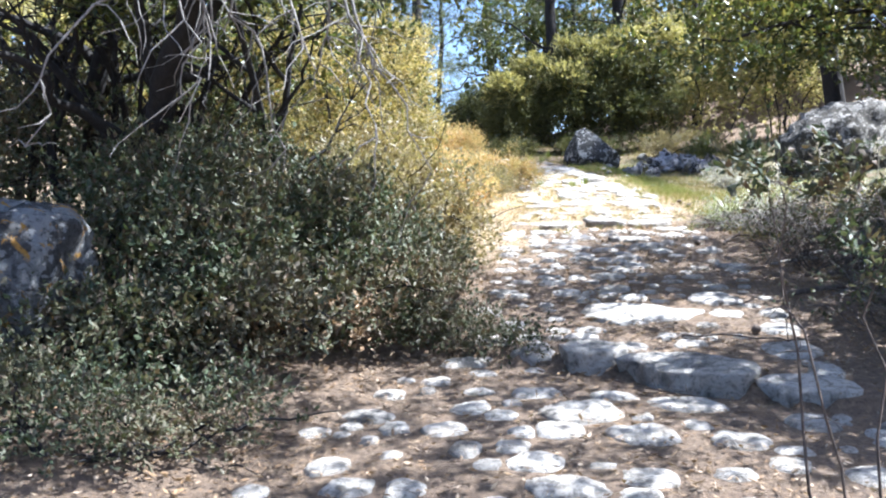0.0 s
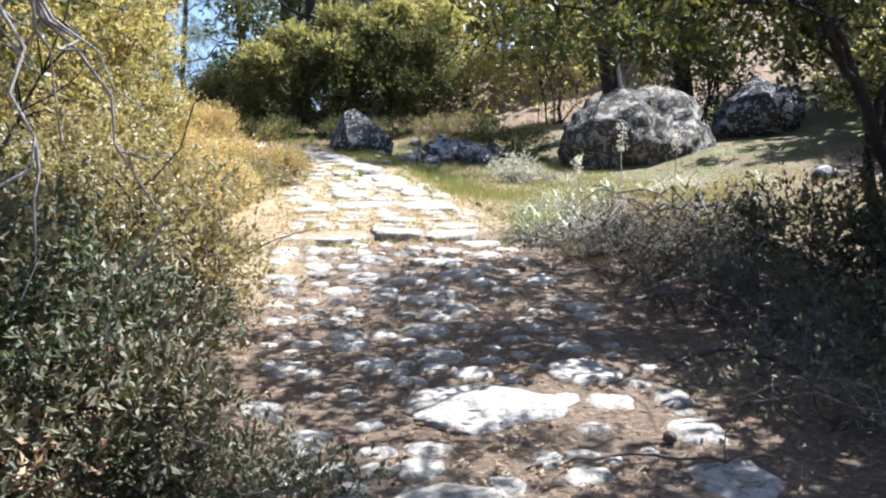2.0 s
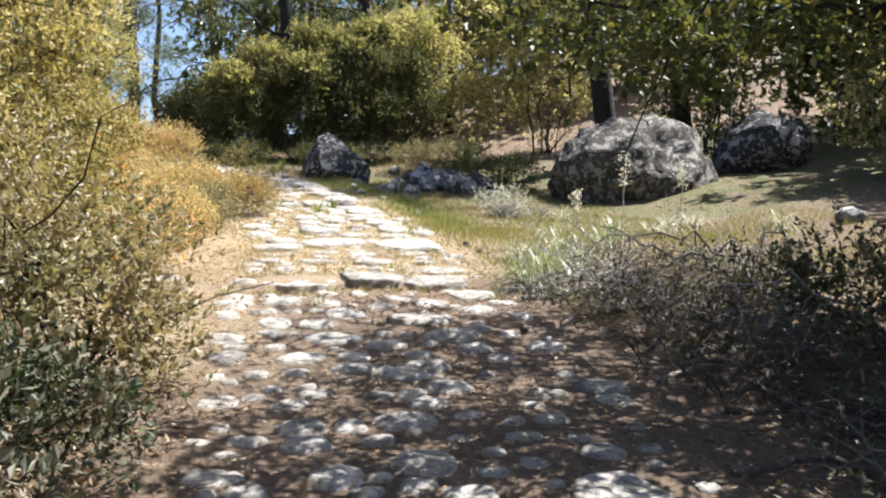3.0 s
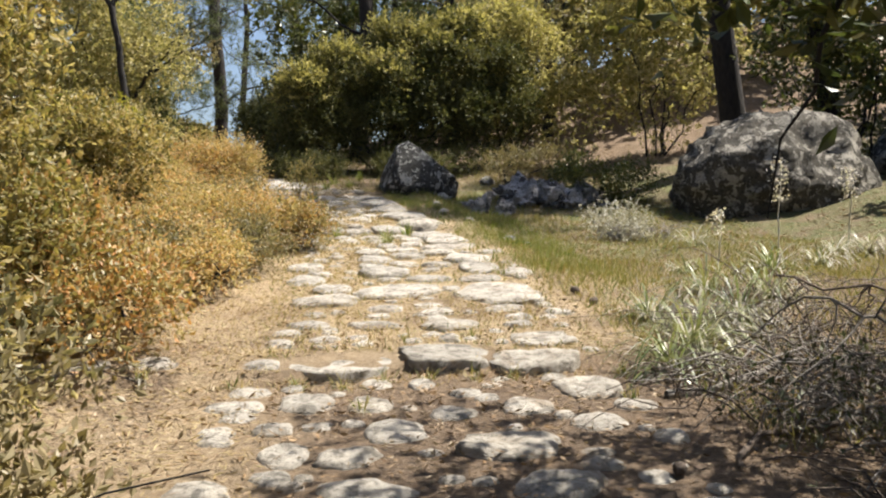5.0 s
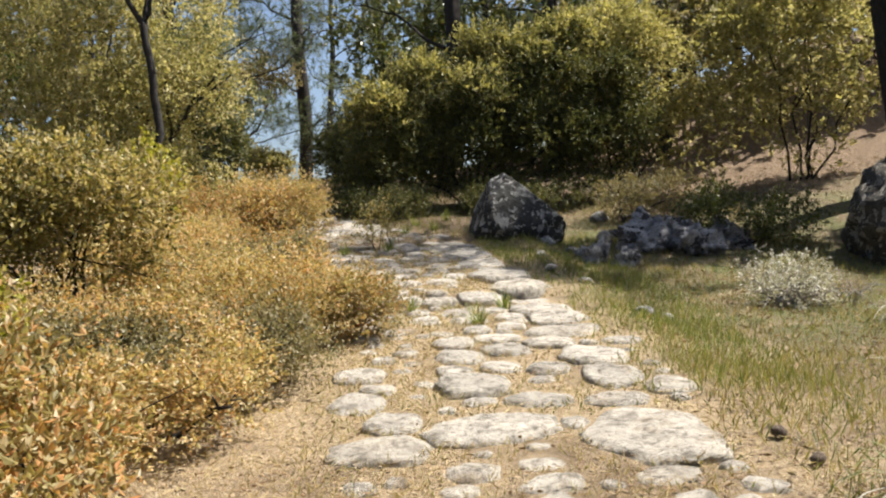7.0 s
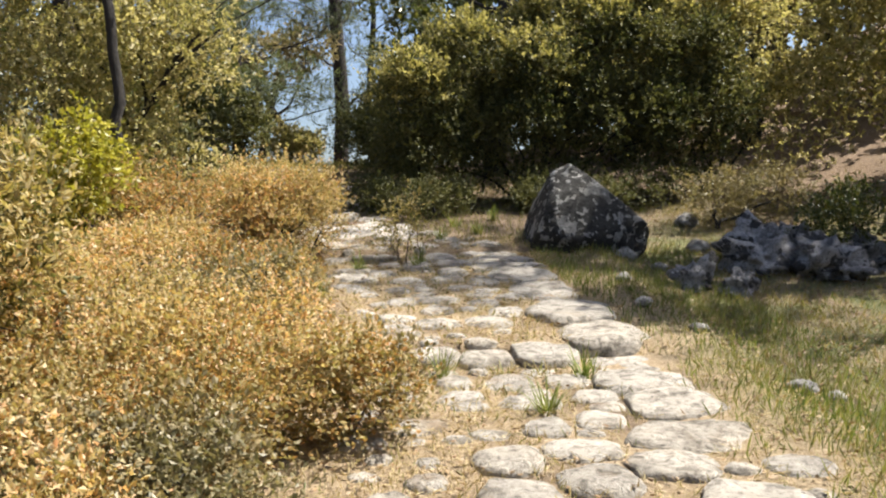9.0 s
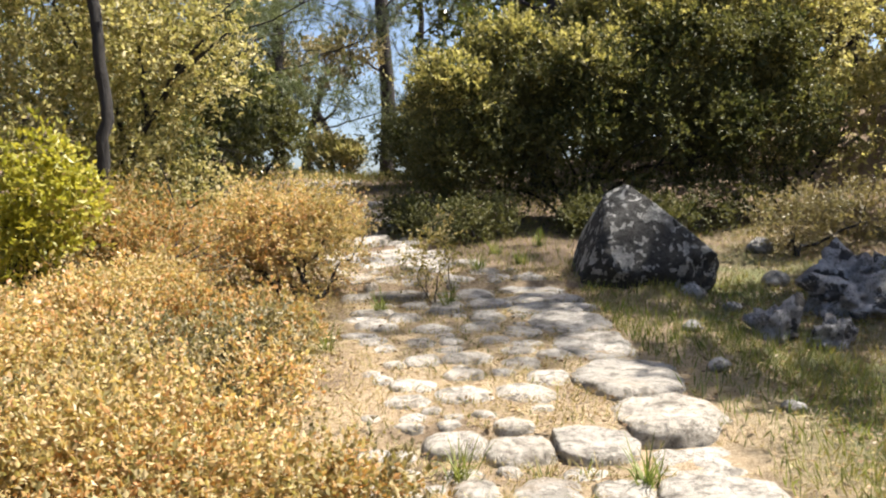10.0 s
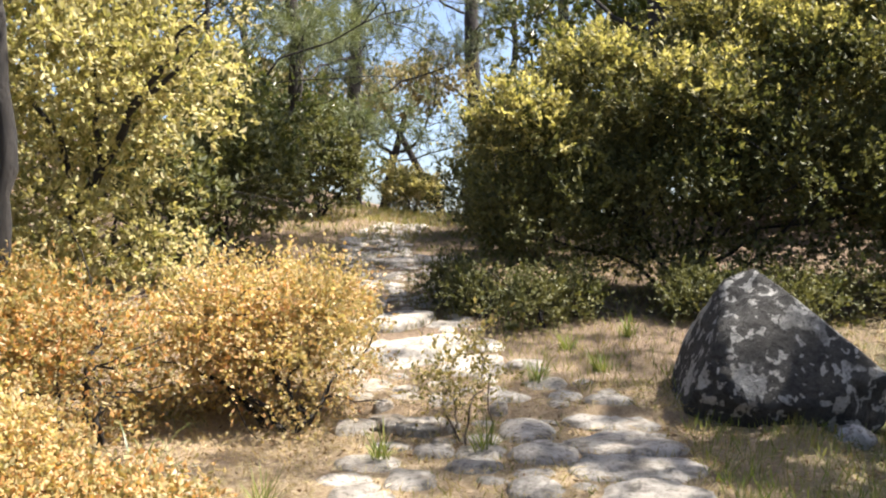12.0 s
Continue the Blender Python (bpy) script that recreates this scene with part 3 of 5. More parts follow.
# broad bare slabs above the last step, added to carry its sunlit patch
for s in ((0.86, 20.1, 0.72, 1.0), (0.5, 21.0, 0.6, 0.7), (1.3, 19.7, 0.4, 0.5)):
    lay(*s, tall=0.1, proud=0.02, turn=12)
# smaller stones bedded between the large ones
tries = 0
while len(laid) < 640 and tries < 14000:
    tries += 1
    y = stone_rng.uniform(2.4, 28.0)
    x = stone_rng.uniform(road_left(y), road_right(y))
    big = stone_rng.choice([0.10, 0.15, 0.20, 0.27], p=[0.3, 0.3, 0.22, 0.18]) * (1.0 if y > 11 else 0.85)
    wide, deep = big * stone_rng.uniform(0.9, 1.35), big * stone_rng.uniform(0.7, 1.0)
    if any(abs(x - a) < (wide * 0.5 + c) * 0.98 and abs(y - b) < (deep * 0.5 + d) * 0.98 for a, b, c, d in paced):
        continue
    if y < 10.4 and stone_rng.random() < 0.4:
        continue
    lay(x, y, wide, deep, rise=stone_rng.uniform(0.2, 0.45))
for i, bed in enumerate(beds):
    cut_stone(bed, [o for k, o in enumerate(beds) if k != i and abs(o[0] - bed[0]) < 0.75 and abs(o[1] - bed[1]) < 0.75 and math.hypot(o[0] - bed[0], o[1] - bed[1]) < 0.75 * (max(bed[2:4]) + max(o[2:4]))])


# ---- plants ----
def foliage(rng, blobs, count, leaf, per=8, sprig=0.16, wide=0.5, shell=0.5, up=0.25, droop=0.0, origin=(0, 0, 0), clear=True):
    """Leaves in sprigs through a cluster of lumpy blobs (x, y, z, rx, ry, rz), as an array of folded leaves about origin."""
    b = np.array(blobs, float)
    area = (b[:, 3] * b[:, 4] + b[:, 4] * b[:, 5] + b[:, 3] * b[:, 5])
    n = max(1, count // per)
    k = rng.choice(len(b), n, p=area / area.sum())
    d = unit(rng.normal(0, 1, (n, 3)))
    ph = rng.uniform(0, 6.28, (len(b), 4))[k]
    lump = 1 + 0.16 * np.sin(4.3 * d[:, 0] + 3.1 * d[:, 2] + ph[:, 0]) + 0.14 * np.sin(7.1 * d[:, 1] - 5.7 * d[:, 2] + ph[:, 1]) + 0.10 * np.sin(11 * d[:, 0] + 9 * d[:, 1] + ph[:, 2])
    r = (1 - shell * rng.random(n) ** 1.6) * lump
    p = b[k, :3] + d * r[:, None] * b[k, 3:]
    way = unit(d * 0.8 + rng.normal(0, 0.45, (n, 3)) + np.array([0, 0, up - droop]))
    u = rng.uniform(0.05, 1.0, (n, per))
    at = p[:, None] + way[:, None] * (u * sprig * rng.uniform(0.6, 1.4, (n, 1)))[..., None]
    lw = unit(way[:, None] * 0.6 + rng.normal(0, 0.6, (n, per, 3)))
    at, lw = at.reshape(-1, 3), lw.reshape(-1, 3)
    lw = unit(lw + np.array([0, 0, 0.15]))
    if clear:
        ok = at[:, 2] > height(at[:, 0], at[:, 1]) + 0.015
        at, lw = at[ok], lw[ok]
    L = leaf * rng.uniform(0.6, 1.35, len(at))
    return leaf_quads(rng, at - np.array(origin), lw, L, L * wide * rng.uniform(0.8, 1.2, len(at)))


def shrub(name, x, y, blobs, count, leaf, mat, label, seed, stems=5, wood=None, group="", category="bush", stem_r=0.02, knots=6, lit_tips=0, **kw):
    """A shrub rooted at x, y; blobs are (dx, dy, height above ground, rx, ry, rz)."""
    rng = np.random.default_rng(seed)
    x, y = settle(x, y)
    base = (x, y, ground_at(x, y))
    ob = new(name)
    ob.location = base
    tagged(ob, label, category, group)
    world_blobs = [(x + a, y + c, ground_at(x + a, y + c) + h, *r) for a, c, h, *r in blobs]
    clumps = []
    for a, c, h, rx, ry, rz in world_blobs:
        clumps.append((a, c, h, rx * 0.86, ry * 0.86, rz * 0.86))
        for d in unit(rng.normal(0, 1, (knots, 3))):
            s = rng.uniform(0.28, 0.48) * (6 / knots) ** 0.4
            clumps.append((a + d[0] * rx * 0.75, c + d[1] * ry * 0.75, h + abs(d[2]) * rz * 0.75, rx * s, ry * s, rz * s))
    piece("leaves", raw_mesh("leaves", *foliage(rng, clumps, count, leaf, origin=base, **kw), mat), ob)
    # sun on the upper left put into colour: paler leaves on those clumps
    if lit_tips:
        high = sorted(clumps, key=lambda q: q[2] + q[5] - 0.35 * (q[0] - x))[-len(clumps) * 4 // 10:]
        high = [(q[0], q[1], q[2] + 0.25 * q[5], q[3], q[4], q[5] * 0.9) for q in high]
        piece("young_leaves", raw_mesh("young_leaves", *foliage(rng, high, lit_tips, leaf * 0.95, origin=base, shell=0.15, up=0.6, per=12, sprig=0.22), M_LIT_TIP_LEAF), ob, "yellow-green tip leaves, coloured as if sunlit")
    for i in range(stems):
        a, c, h, rx, ry, rz = world_blobs[i % len(world_blobs)]
        foot = np.array([rng.normal(0, 0.08), rng.normal(0, 0.08), -0.04])
        tip = np.array([a, c, h]) - base + rng.normal(0, 0.4, 3) * (rx, ry, rz * 0.6)
        line = wander(rng, foot, tip, 8, -0.05, 0.12)
        chunks = [tube(line, [stem_r, stem_r * 0.3], 6)]
        for _ in range(4):
            s = line[rng.integers(3, 8)]
            chunks.append(tube(wander(rng, s, s + rng.normal(0, 0.6, 3) * (rx, ry, rz), 5, 0, 0.12), [stem_r * 0.32, stem_r * 0.1], 4))
        piece("stem", raw_mesh("stem", *joined(chunks), wood or M_BARK, True), ob)
    return ob


def tree(name, x, y, trunk, radii, limbs, blobs, count, leaf, mat, bark, label, seed, limb_r=0.05, category="tree", knots=0, **kw):
    """A tree: trunk through the given places, limbs from the trunk to points, a crown of leaf blobs. Places are world x, y and height z."""
    rng = np.random.default_rng(seed)
    nx, ny = settle(x, y)
    off = np.array([nx - x, ny - y, ground_at(nx, ny) - ground_at(x, y)])
    trunk = [np.array(p, float) + off for p in trunk]
    limbs = [(u, np.array(p, float) + off) for u, p in limbs]
    blobs = [(q[0] + off[0], q[1] + off[1], q[2] + off[2], *q[3:]) for q in blobs]
    x, y = nx, ny
    base = np.array([x, y, ground_at(x, y)])
    ob = new(name)
    ob.location = base
    tagged(ob, label, category)
    pts = [np.array([x, y, base[2] - 0.1])] + [np.array(p, float) for p in trunk]
    line = np.concatenate([wander(rng, a, c, 7, 0, 0.04)[:-1] for a, c in zip(pts[:-1], pts[1:])] + [pts[-1][None]])
    piece("trunk", raw_mesh("trunk", *tube(line - base, radii, 12), bark, True), ob)
    for u, tip in limbs:
        s = line[min(len(line) - 1, int(u * (len(line) - 1)))]
        lm = wander(rng, s, tip, 10, -0.04, 0.10)
        limb = piece("limb", raw_mesh("limb", *tube(lm - base, [limb_r, limb_r * 0.2], 7), bark, True), ob)
        d = np.linalg.norm(lm[-1] - lm[0])
        for _ in range(7):
            q = lm[rng.integers(3, 10)]
            twig = tube(wander(rng, q, q + rng.normal(0, 0.22, 3) * d + unit(lm[-1] - lm[0]) * d * 0.2, 6, 0, 0.12) - base, [limb_r * 0.3, limb_r * 0.08], 5)
            piece("twig", raw_mesh("twig", *twig, bark, True), limb)
    for q in blobs[:] if knots else ():
        for d in unit(rng.normal(0, 1, (knots, 3))):
            s = rng.uniform(0.26, 0.46)
            blobs.append((q[0] + d[0] * q[3] * 0.8, q[1] + d[1] * q[4] * 0.8, q[2] + d[2] * q[5] * 0.8, q[3] * s, q[4] * s, q[5] * s))
        blobs[blobs.index(q)] = (*q[:3], *(0.7 * e for e in q[3:]))
    if blobs:
        piece("crown", raw_mesh("crown", *foliage(rng, blobs, count, leaf, origin=base, **kw), mat), ob)
    return ob


def ring_blobs(rng, cx, cy, z, spread, n, r, tall):
    out = []
    for _ in range(n):
        a, q = rng.uniform(0, 6.28), math.sqrt(rng.random()) * spread
        s = r * rng.uniform(0.7, 1.3)
        out.append((cx + q * math.cos(a), cy + q * math.sin(a), z + rng.uniform(0, tall), s, s, s * rng.uniform(0.5, 0.8)))
    return out


# dark shrubs along the first stretch
shrub("dark_shrub", -0.72, 5.8, ((0, 0, 0.45, 0.62, 0.5, 0.5), (0.45, -0.1, 0.28, 0.45, 0.4, 0.34), (-0.3, -0.4, 0.3, 0.45, 0.4, 0.36), (0.1, 0.3, 0.7, 0.4, 0.4, 0.35)), 18600, 0.042, M_DARK_LEAF, "dense dark grey-green shrub with small leaves in shade", 1)
shrub("dark_shrub", -1.15, 5.45, ((0, 0, 0.42, 0.55, 0.5, 0.45), (-0.5, 0.0, 0.4, 0.45, 0.45, 0.42), (0.2, -0.5, 0.25, 0.45, 0.4, 0.3), (-0.2, -0.7, 0.18, 0.4, 0.35, 0.24)), 16120, 0.042, M_DARK_LEAF, "dense dark grey-green shrub beside a lichened boulder", 2)
shrub("dark_shrub", -0.42, 6.85, ((0, 0, 0.32, 0.5, 0.5, 0.34), (0.35, 0.1, 0.2, 0.35, 0.4, 0.24), (-0.5, 0.2, 0.45, 0.5, 0.5, 0.42)), 13640, 0.042, M_DARK_LEAF, "dense dark shrub overhanging the edge of the road", 3)
shrub("dark_shrub", -1.4, 6.9, ((0, 0, 0.6, 0.7, 0.6, 0.6), (-0.7, 0.2, 0.6, 0.6, 0.6, 0.6)), 13640, 0.042, M_DARK_LEAF, "tangled dark shrub under the oak trees", 4)
shrub("dark_shrub", -0.05, 8.2, ((0, 0, 0.5, 0.55, 0.6, 0.5), (-0.5, 0.1, 0.65, 0.6, 0.6, 0.6), (0.3, -0.2, 0.25, 0.3, 0.4, 0.28)), 14880, 0.042, M_GREY_LEAF, "grey-brown shrub at the edge of the road", 5)
shrub("low_undergrowth", 0.22, 5.62, ((0, 0, 0.06, 0.3, 0.2, 0.12), (-0.3, 0.12, 0.1, 0.3, 0.22, 0.16), (0.28, -0.12, 0.05, 0.22, 0.16, 0.09)), 5200, 0.03, M_DARK_LEAF, "low dark plants on the earth bank beside a step", 38, stems=12, wood=M_TWIG, stem_r=0.004)
shrub("withered_shrub", -1.1, 5.35, ((0, 0, 0.2, 0.5, 0.3, 0.26), (0.55, 0.05, 0.16, 0.4, 0.3, 0.22), (-0.6, -0.1, 0.22, 0.4, 0.3, 0.26)), 3200, 0.034, M_LITTER, "withered brown shrub tangled through green ones", 33, stems=14, wood=M_TWIG, stem_r=0.005)
shrub("withered_shrub", 0.0, 6.1, ((0, 0, 0.14, 0.32, 0.3, 0.2), (-0.3, 0.4, 0.2, 0.35, 0.3, 0.24)), 3600, 0.032, M_LITTER, "withered brown shrub at the edge of the road", 34, stems=12, wood=M_TWIG, stem_r=0.005)
shrub("dark_shrub", -2.05, 4.75, ((0, 0, 0.22, 0.42, 0.25, 0.26), (0.5, 0.1, 0.2, 0.35, 0.3, 0.26), (-0.5, 0.1, 0.3, 0.35, 0.3, 0.32)), 9000, 0.042, M_DARK_LEAF, "low dark shrub growing against a lichened boulder", 35, stems=8)
shrub("dark_shrub", -1.75, 5.9, ((0, 0, 0.6, 0.5, 0.45, 0.55), (0.5, 0.1, 0.75, 0.5, 0.45, 0.5)), 11000, 0.042, M_DARK_LEAF, "dark shrub reaching up into bare thicket stems", 36, stems=8)
shrub("low_undergrowth", -1.4, 3.85, ((0, 0, 0.1, 0.4, 0.28, 0.2), (-0.45, 0.1, 0.12, 0.4, 0.3, 0.24), (0.35, 0.15, 0.06, 0.3, 0.25, 0.12)), 7000, 0.03, M_DARK_LEAF, "low shaded undergrowth of small dark leaves", 37, stems=6)
shrub("low_undergrowth", -1.0, 4.2, ((0, 0, 0.08, 0.5, 0.35, 0.16), (-0.8, 0.1, 0.1, 0.5, 0.4, 0.2), (-1.5, 0.2, 0.12, 0.5, 0.4, 0.22)), 9000, 0.03, M_DARK_LEAF, "low green and brown undergrowth beside the road", 6, stems=3)
shrub("sapling", 1.52, 2.98, ((-0.36, 0.05, 1.24, 0.10, 0.10, 0.08), (-0.10, -0.05, 1.20, 0.10, 0.10, 0.10), (0.05, 0.05, 0.95, 0.07, 0.08, 0.06)), 900, 0.036, M_DARK_LEAF, "thin oak sapling with a few dark spiny leaves", 7, stems=4, wood=M_TWIG, stem_r=0.006, sprig=0.1)

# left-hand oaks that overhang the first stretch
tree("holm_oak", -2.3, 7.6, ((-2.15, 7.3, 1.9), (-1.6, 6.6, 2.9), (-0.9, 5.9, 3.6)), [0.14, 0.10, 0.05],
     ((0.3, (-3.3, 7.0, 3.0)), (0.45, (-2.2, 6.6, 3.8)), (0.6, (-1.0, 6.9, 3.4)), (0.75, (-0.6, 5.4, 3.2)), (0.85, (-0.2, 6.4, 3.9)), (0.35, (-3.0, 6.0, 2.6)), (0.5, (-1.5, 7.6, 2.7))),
     # the hand-listed blobs hang out of view, added to shade boulder and road
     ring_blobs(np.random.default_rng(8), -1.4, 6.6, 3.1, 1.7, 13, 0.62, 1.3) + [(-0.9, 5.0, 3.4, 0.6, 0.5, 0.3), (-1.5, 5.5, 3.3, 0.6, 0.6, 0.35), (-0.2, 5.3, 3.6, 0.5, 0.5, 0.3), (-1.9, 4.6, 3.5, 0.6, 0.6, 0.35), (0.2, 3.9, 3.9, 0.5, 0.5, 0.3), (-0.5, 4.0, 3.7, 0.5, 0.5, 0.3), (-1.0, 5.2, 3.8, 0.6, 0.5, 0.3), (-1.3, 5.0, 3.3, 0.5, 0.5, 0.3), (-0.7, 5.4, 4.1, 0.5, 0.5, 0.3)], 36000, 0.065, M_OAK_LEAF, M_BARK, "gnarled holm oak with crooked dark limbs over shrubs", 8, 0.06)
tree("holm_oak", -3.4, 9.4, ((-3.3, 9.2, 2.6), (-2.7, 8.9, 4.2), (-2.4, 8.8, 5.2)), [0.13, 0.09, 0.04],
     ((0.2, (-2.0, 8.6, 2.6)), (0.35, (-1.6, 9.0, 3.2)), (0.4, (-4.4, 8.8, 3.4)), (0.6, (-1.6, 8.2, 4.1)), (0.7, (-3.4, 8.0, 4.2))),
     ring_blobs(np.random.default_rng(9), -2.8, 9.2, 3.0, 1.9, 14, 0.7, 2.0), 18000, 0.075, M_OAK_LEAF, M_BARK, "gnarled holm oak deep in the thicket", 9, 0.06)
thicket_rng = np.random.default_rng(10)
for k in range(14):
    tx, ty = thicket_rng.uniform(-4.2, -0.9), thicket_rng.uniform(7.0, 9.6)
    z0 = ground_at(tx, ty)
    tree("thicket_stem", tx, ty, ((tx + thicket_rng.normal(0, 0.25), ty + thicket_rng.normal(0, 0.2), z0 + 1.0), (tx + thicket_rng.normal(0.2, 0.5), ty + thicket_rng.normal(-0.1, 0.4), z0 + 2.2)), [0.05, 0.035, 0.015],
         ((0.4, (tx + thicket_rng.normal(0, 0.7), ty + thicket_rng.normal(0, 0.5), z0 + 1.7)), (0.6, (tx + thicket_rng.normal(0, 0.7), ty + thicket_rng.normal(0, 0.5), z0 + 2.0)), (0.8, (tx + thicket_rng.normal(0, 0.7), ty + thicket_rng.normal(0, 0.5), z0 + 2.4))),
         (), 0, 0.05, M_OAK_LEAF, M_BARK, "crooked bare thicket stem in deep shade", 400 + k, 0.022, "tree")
# bare twigs that hang from the oak
hang_rng = np.random.default_rng(12)
dead = new("dead_branch")
dead.location = (-0.9, 5.0, 3.2)
tagged(dead, "pale dead branch with bare drooping twigs hanging from an oak", "branch")
for k in range(9):
    a = np.array([hang_rng.uniform(-1.35, -0.1), hang_rng.uniform(4.2, 5.2), hang_rng.uniform(2.7, 3.2)])
    e = a + np.array([hang_rng.normal(0.05, 0.3), hang_rng.normal(-0.1, 0.2), hang_rng.uniform(-1.25, -0.6)])
    line = wander(hang_rng, a, e, 10, 0, 0.12)
    home = np.array(dead.location)
    spray = piece("spray", raw_mesh("spray", *tube(line - home, [0.011, 0.003], 5), M_DEAD, True), dead)
    for _ in range(9):
        q = line[hang_rng.integers(2, 10)]
        twig = tube(wander(hang_rng, q, q + np.array([hang_rng.normal(0, 0.22), hang_rng.normal(0, 0.15), hang_rng.uniform(-0.45, 0.02)]), 6, 0, 0.14) - home, [0.005, 0.0015], 4)
        piece("twig", raw_mesh("twig", *twig, M_DEAD, True), spray)

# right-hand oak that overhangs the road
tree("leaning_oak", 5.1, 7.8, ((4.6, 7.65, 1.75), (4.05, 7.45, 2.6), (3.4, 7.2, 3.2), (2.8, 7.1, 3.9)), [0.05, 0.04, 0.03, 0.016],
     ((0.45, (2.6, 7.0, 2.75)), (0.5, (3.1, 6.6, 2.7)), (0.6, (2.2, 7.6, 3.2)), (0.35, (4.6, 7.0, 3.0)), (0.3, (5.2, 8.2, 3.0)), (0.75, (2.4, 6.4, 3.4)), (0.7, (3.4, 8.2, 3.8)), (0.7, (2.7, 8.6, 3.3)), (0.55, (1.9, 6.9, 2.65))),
     # blobs from z 4 up are added out of view to dapple the road
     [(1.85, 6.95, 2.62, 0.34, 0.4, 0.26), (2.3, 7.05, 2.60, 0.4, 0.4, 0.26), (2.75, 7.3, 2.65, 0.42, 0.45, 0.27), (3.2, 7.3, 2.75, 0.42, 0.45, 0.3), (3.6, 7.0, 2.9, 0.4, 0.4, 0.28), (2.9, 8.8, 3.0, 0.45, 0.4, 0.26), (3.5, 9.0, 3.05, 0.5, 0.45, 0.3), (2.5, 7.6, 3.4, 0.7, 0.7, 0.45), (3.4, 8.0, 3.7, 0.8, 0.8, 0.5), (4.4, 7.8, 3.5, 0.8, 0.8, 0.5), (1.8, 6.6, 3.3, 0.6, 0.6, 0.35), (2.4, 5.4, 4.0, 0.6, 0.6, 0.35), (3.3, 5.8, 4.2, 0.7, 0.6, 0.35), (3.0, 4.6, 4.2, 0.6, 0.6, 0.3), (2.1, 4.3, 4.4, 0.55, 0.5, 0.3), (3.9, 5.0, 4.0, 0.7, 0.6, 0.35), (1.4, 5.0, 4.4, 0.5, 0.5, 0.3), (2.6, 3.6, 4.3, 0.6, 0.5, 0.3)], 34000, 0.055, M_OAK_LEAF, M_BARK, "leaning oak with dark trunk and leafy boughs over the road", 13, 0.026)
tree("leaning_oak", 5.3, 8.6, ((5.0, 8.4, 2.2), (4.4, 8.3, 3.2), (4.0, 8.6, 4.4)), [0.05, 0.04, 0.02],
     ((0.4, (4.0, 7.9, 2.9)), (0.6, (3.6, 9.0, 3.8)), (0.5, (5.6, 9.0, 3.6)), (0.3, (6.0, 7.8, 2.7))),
     # the last two blobs are added overhead to shade the second step
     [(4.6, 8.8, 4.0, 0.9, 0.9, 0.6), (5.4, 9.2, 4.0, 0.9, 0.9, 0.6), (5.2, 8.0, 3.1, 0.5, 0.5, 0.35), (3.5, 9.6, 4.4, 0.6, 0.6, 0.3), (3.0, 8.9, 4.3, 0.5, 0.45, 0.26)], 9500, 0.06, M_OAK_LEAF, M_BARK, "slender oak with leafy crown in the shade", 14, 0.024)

# stands out of view to the right, added to shade brush and road
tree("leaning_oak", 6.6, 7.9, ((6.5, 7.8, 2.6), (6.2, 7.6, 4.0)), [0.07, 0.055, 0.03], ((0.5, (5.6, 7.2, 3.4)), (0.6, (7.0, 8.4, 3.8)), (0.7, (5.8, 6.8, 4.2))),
     [(5.6, 7.2, 3.4, 0.8, 0.8, 0.5), (6.6, 7.6, 4.0, 0.9, 0.9, 0.6), (5.4, 6.4, 3.9, 0.8, 0.7, 0.4), (6.4, 6.6, 3.4, 0.8, 0.8, 0.5), (5.9, 8.4, 3.6, 0.8, 0.8, 0.5), (7.2, 8.4, 3.4, 0.8, 0.8, 0.5), (5.2, 7.6, 4.3, 0.7, 0.7, 0.4), (4.4, 5.6, 3.7, 0.7, 0.6, 0.35), (4.7, 6.5, 3.5, 0.7, 0.6, 0.35), (5.1, 5.8, 3.4, 0.7, 0.6, 0.35), (4.0, 5.2, 4.0, 0.6, 0.6, 0.3), (4.6, 4.9, 3.7, 0.7, 0.6, 0.35), (4.2, 4.4, 4.0, 0.6, 0.6, 0.3), (5.3, 5.1, 3.5, 0.7, 0.6, 0.4), (6.2, 5.6, 3.9, 0.8, 0.8, 0.45), (6.0, 4.8, 3.6, 0.8, 0.7, 0.45), (6.9, 6.6, 4.2, 0.9, 0.8, 0.5), (5.9, 6.0, 4.6, 0.8, 0.8, 0.4), (4.3, 5.3, 3.3, 0.6, 0.6, 0.3), (4.9, 6.0, 3.2, 0.6, 0.6, 0.3), (4.4, 6.8, 3.3, 0.6, 0.6, 0.3), (5.1, 7.2, 3.3, 0.6, 0.6, 0.3), (4.2, 4.5, 3.4, 0.6, 0.6, 0.3)], 64000, 0.08, M_OAK_LEAF, M_BARK, "unseen oak added to shade the brush and road edge", 17, 0.03)
brush_rng = np.random.default_rng(18)
for k, (x, y) in enumerate(((3.25, 9.35), (3.85, 9.1), (3.3, 8.5), (4.3, 9.8), (3.1, 7.7), (3.7, 7.9), (3.3, 6.7), (3.7, 5.9), (2.75, 5.7), (3.0, 5.0), (2.75, 4.5))):
    # dark leaves among the dead sticks put shadow into the heap's colour
    shrub("brushwood", x, y, ((0, 0, 0.12, 0.5, 0.45, 0.2), (brush_rng.normal(0, 0.3), brush_rng.normal(0, 0.3), 0.22, 0.4, 0.4, 0.22), (brush_rng.normal(0, 0.3), brush_rng.normal(0, 0.3), 0.1, 0.45, 0.4, 0.2)), 600, 0.032, M_DARK_LEAF, "heap of dead brown brushwood under the oaks", 180 + k, stems=12, wood=M_TWIG if k % 3 else M_DEAD, stem_r=0.009, group="brushwood under the oaks")
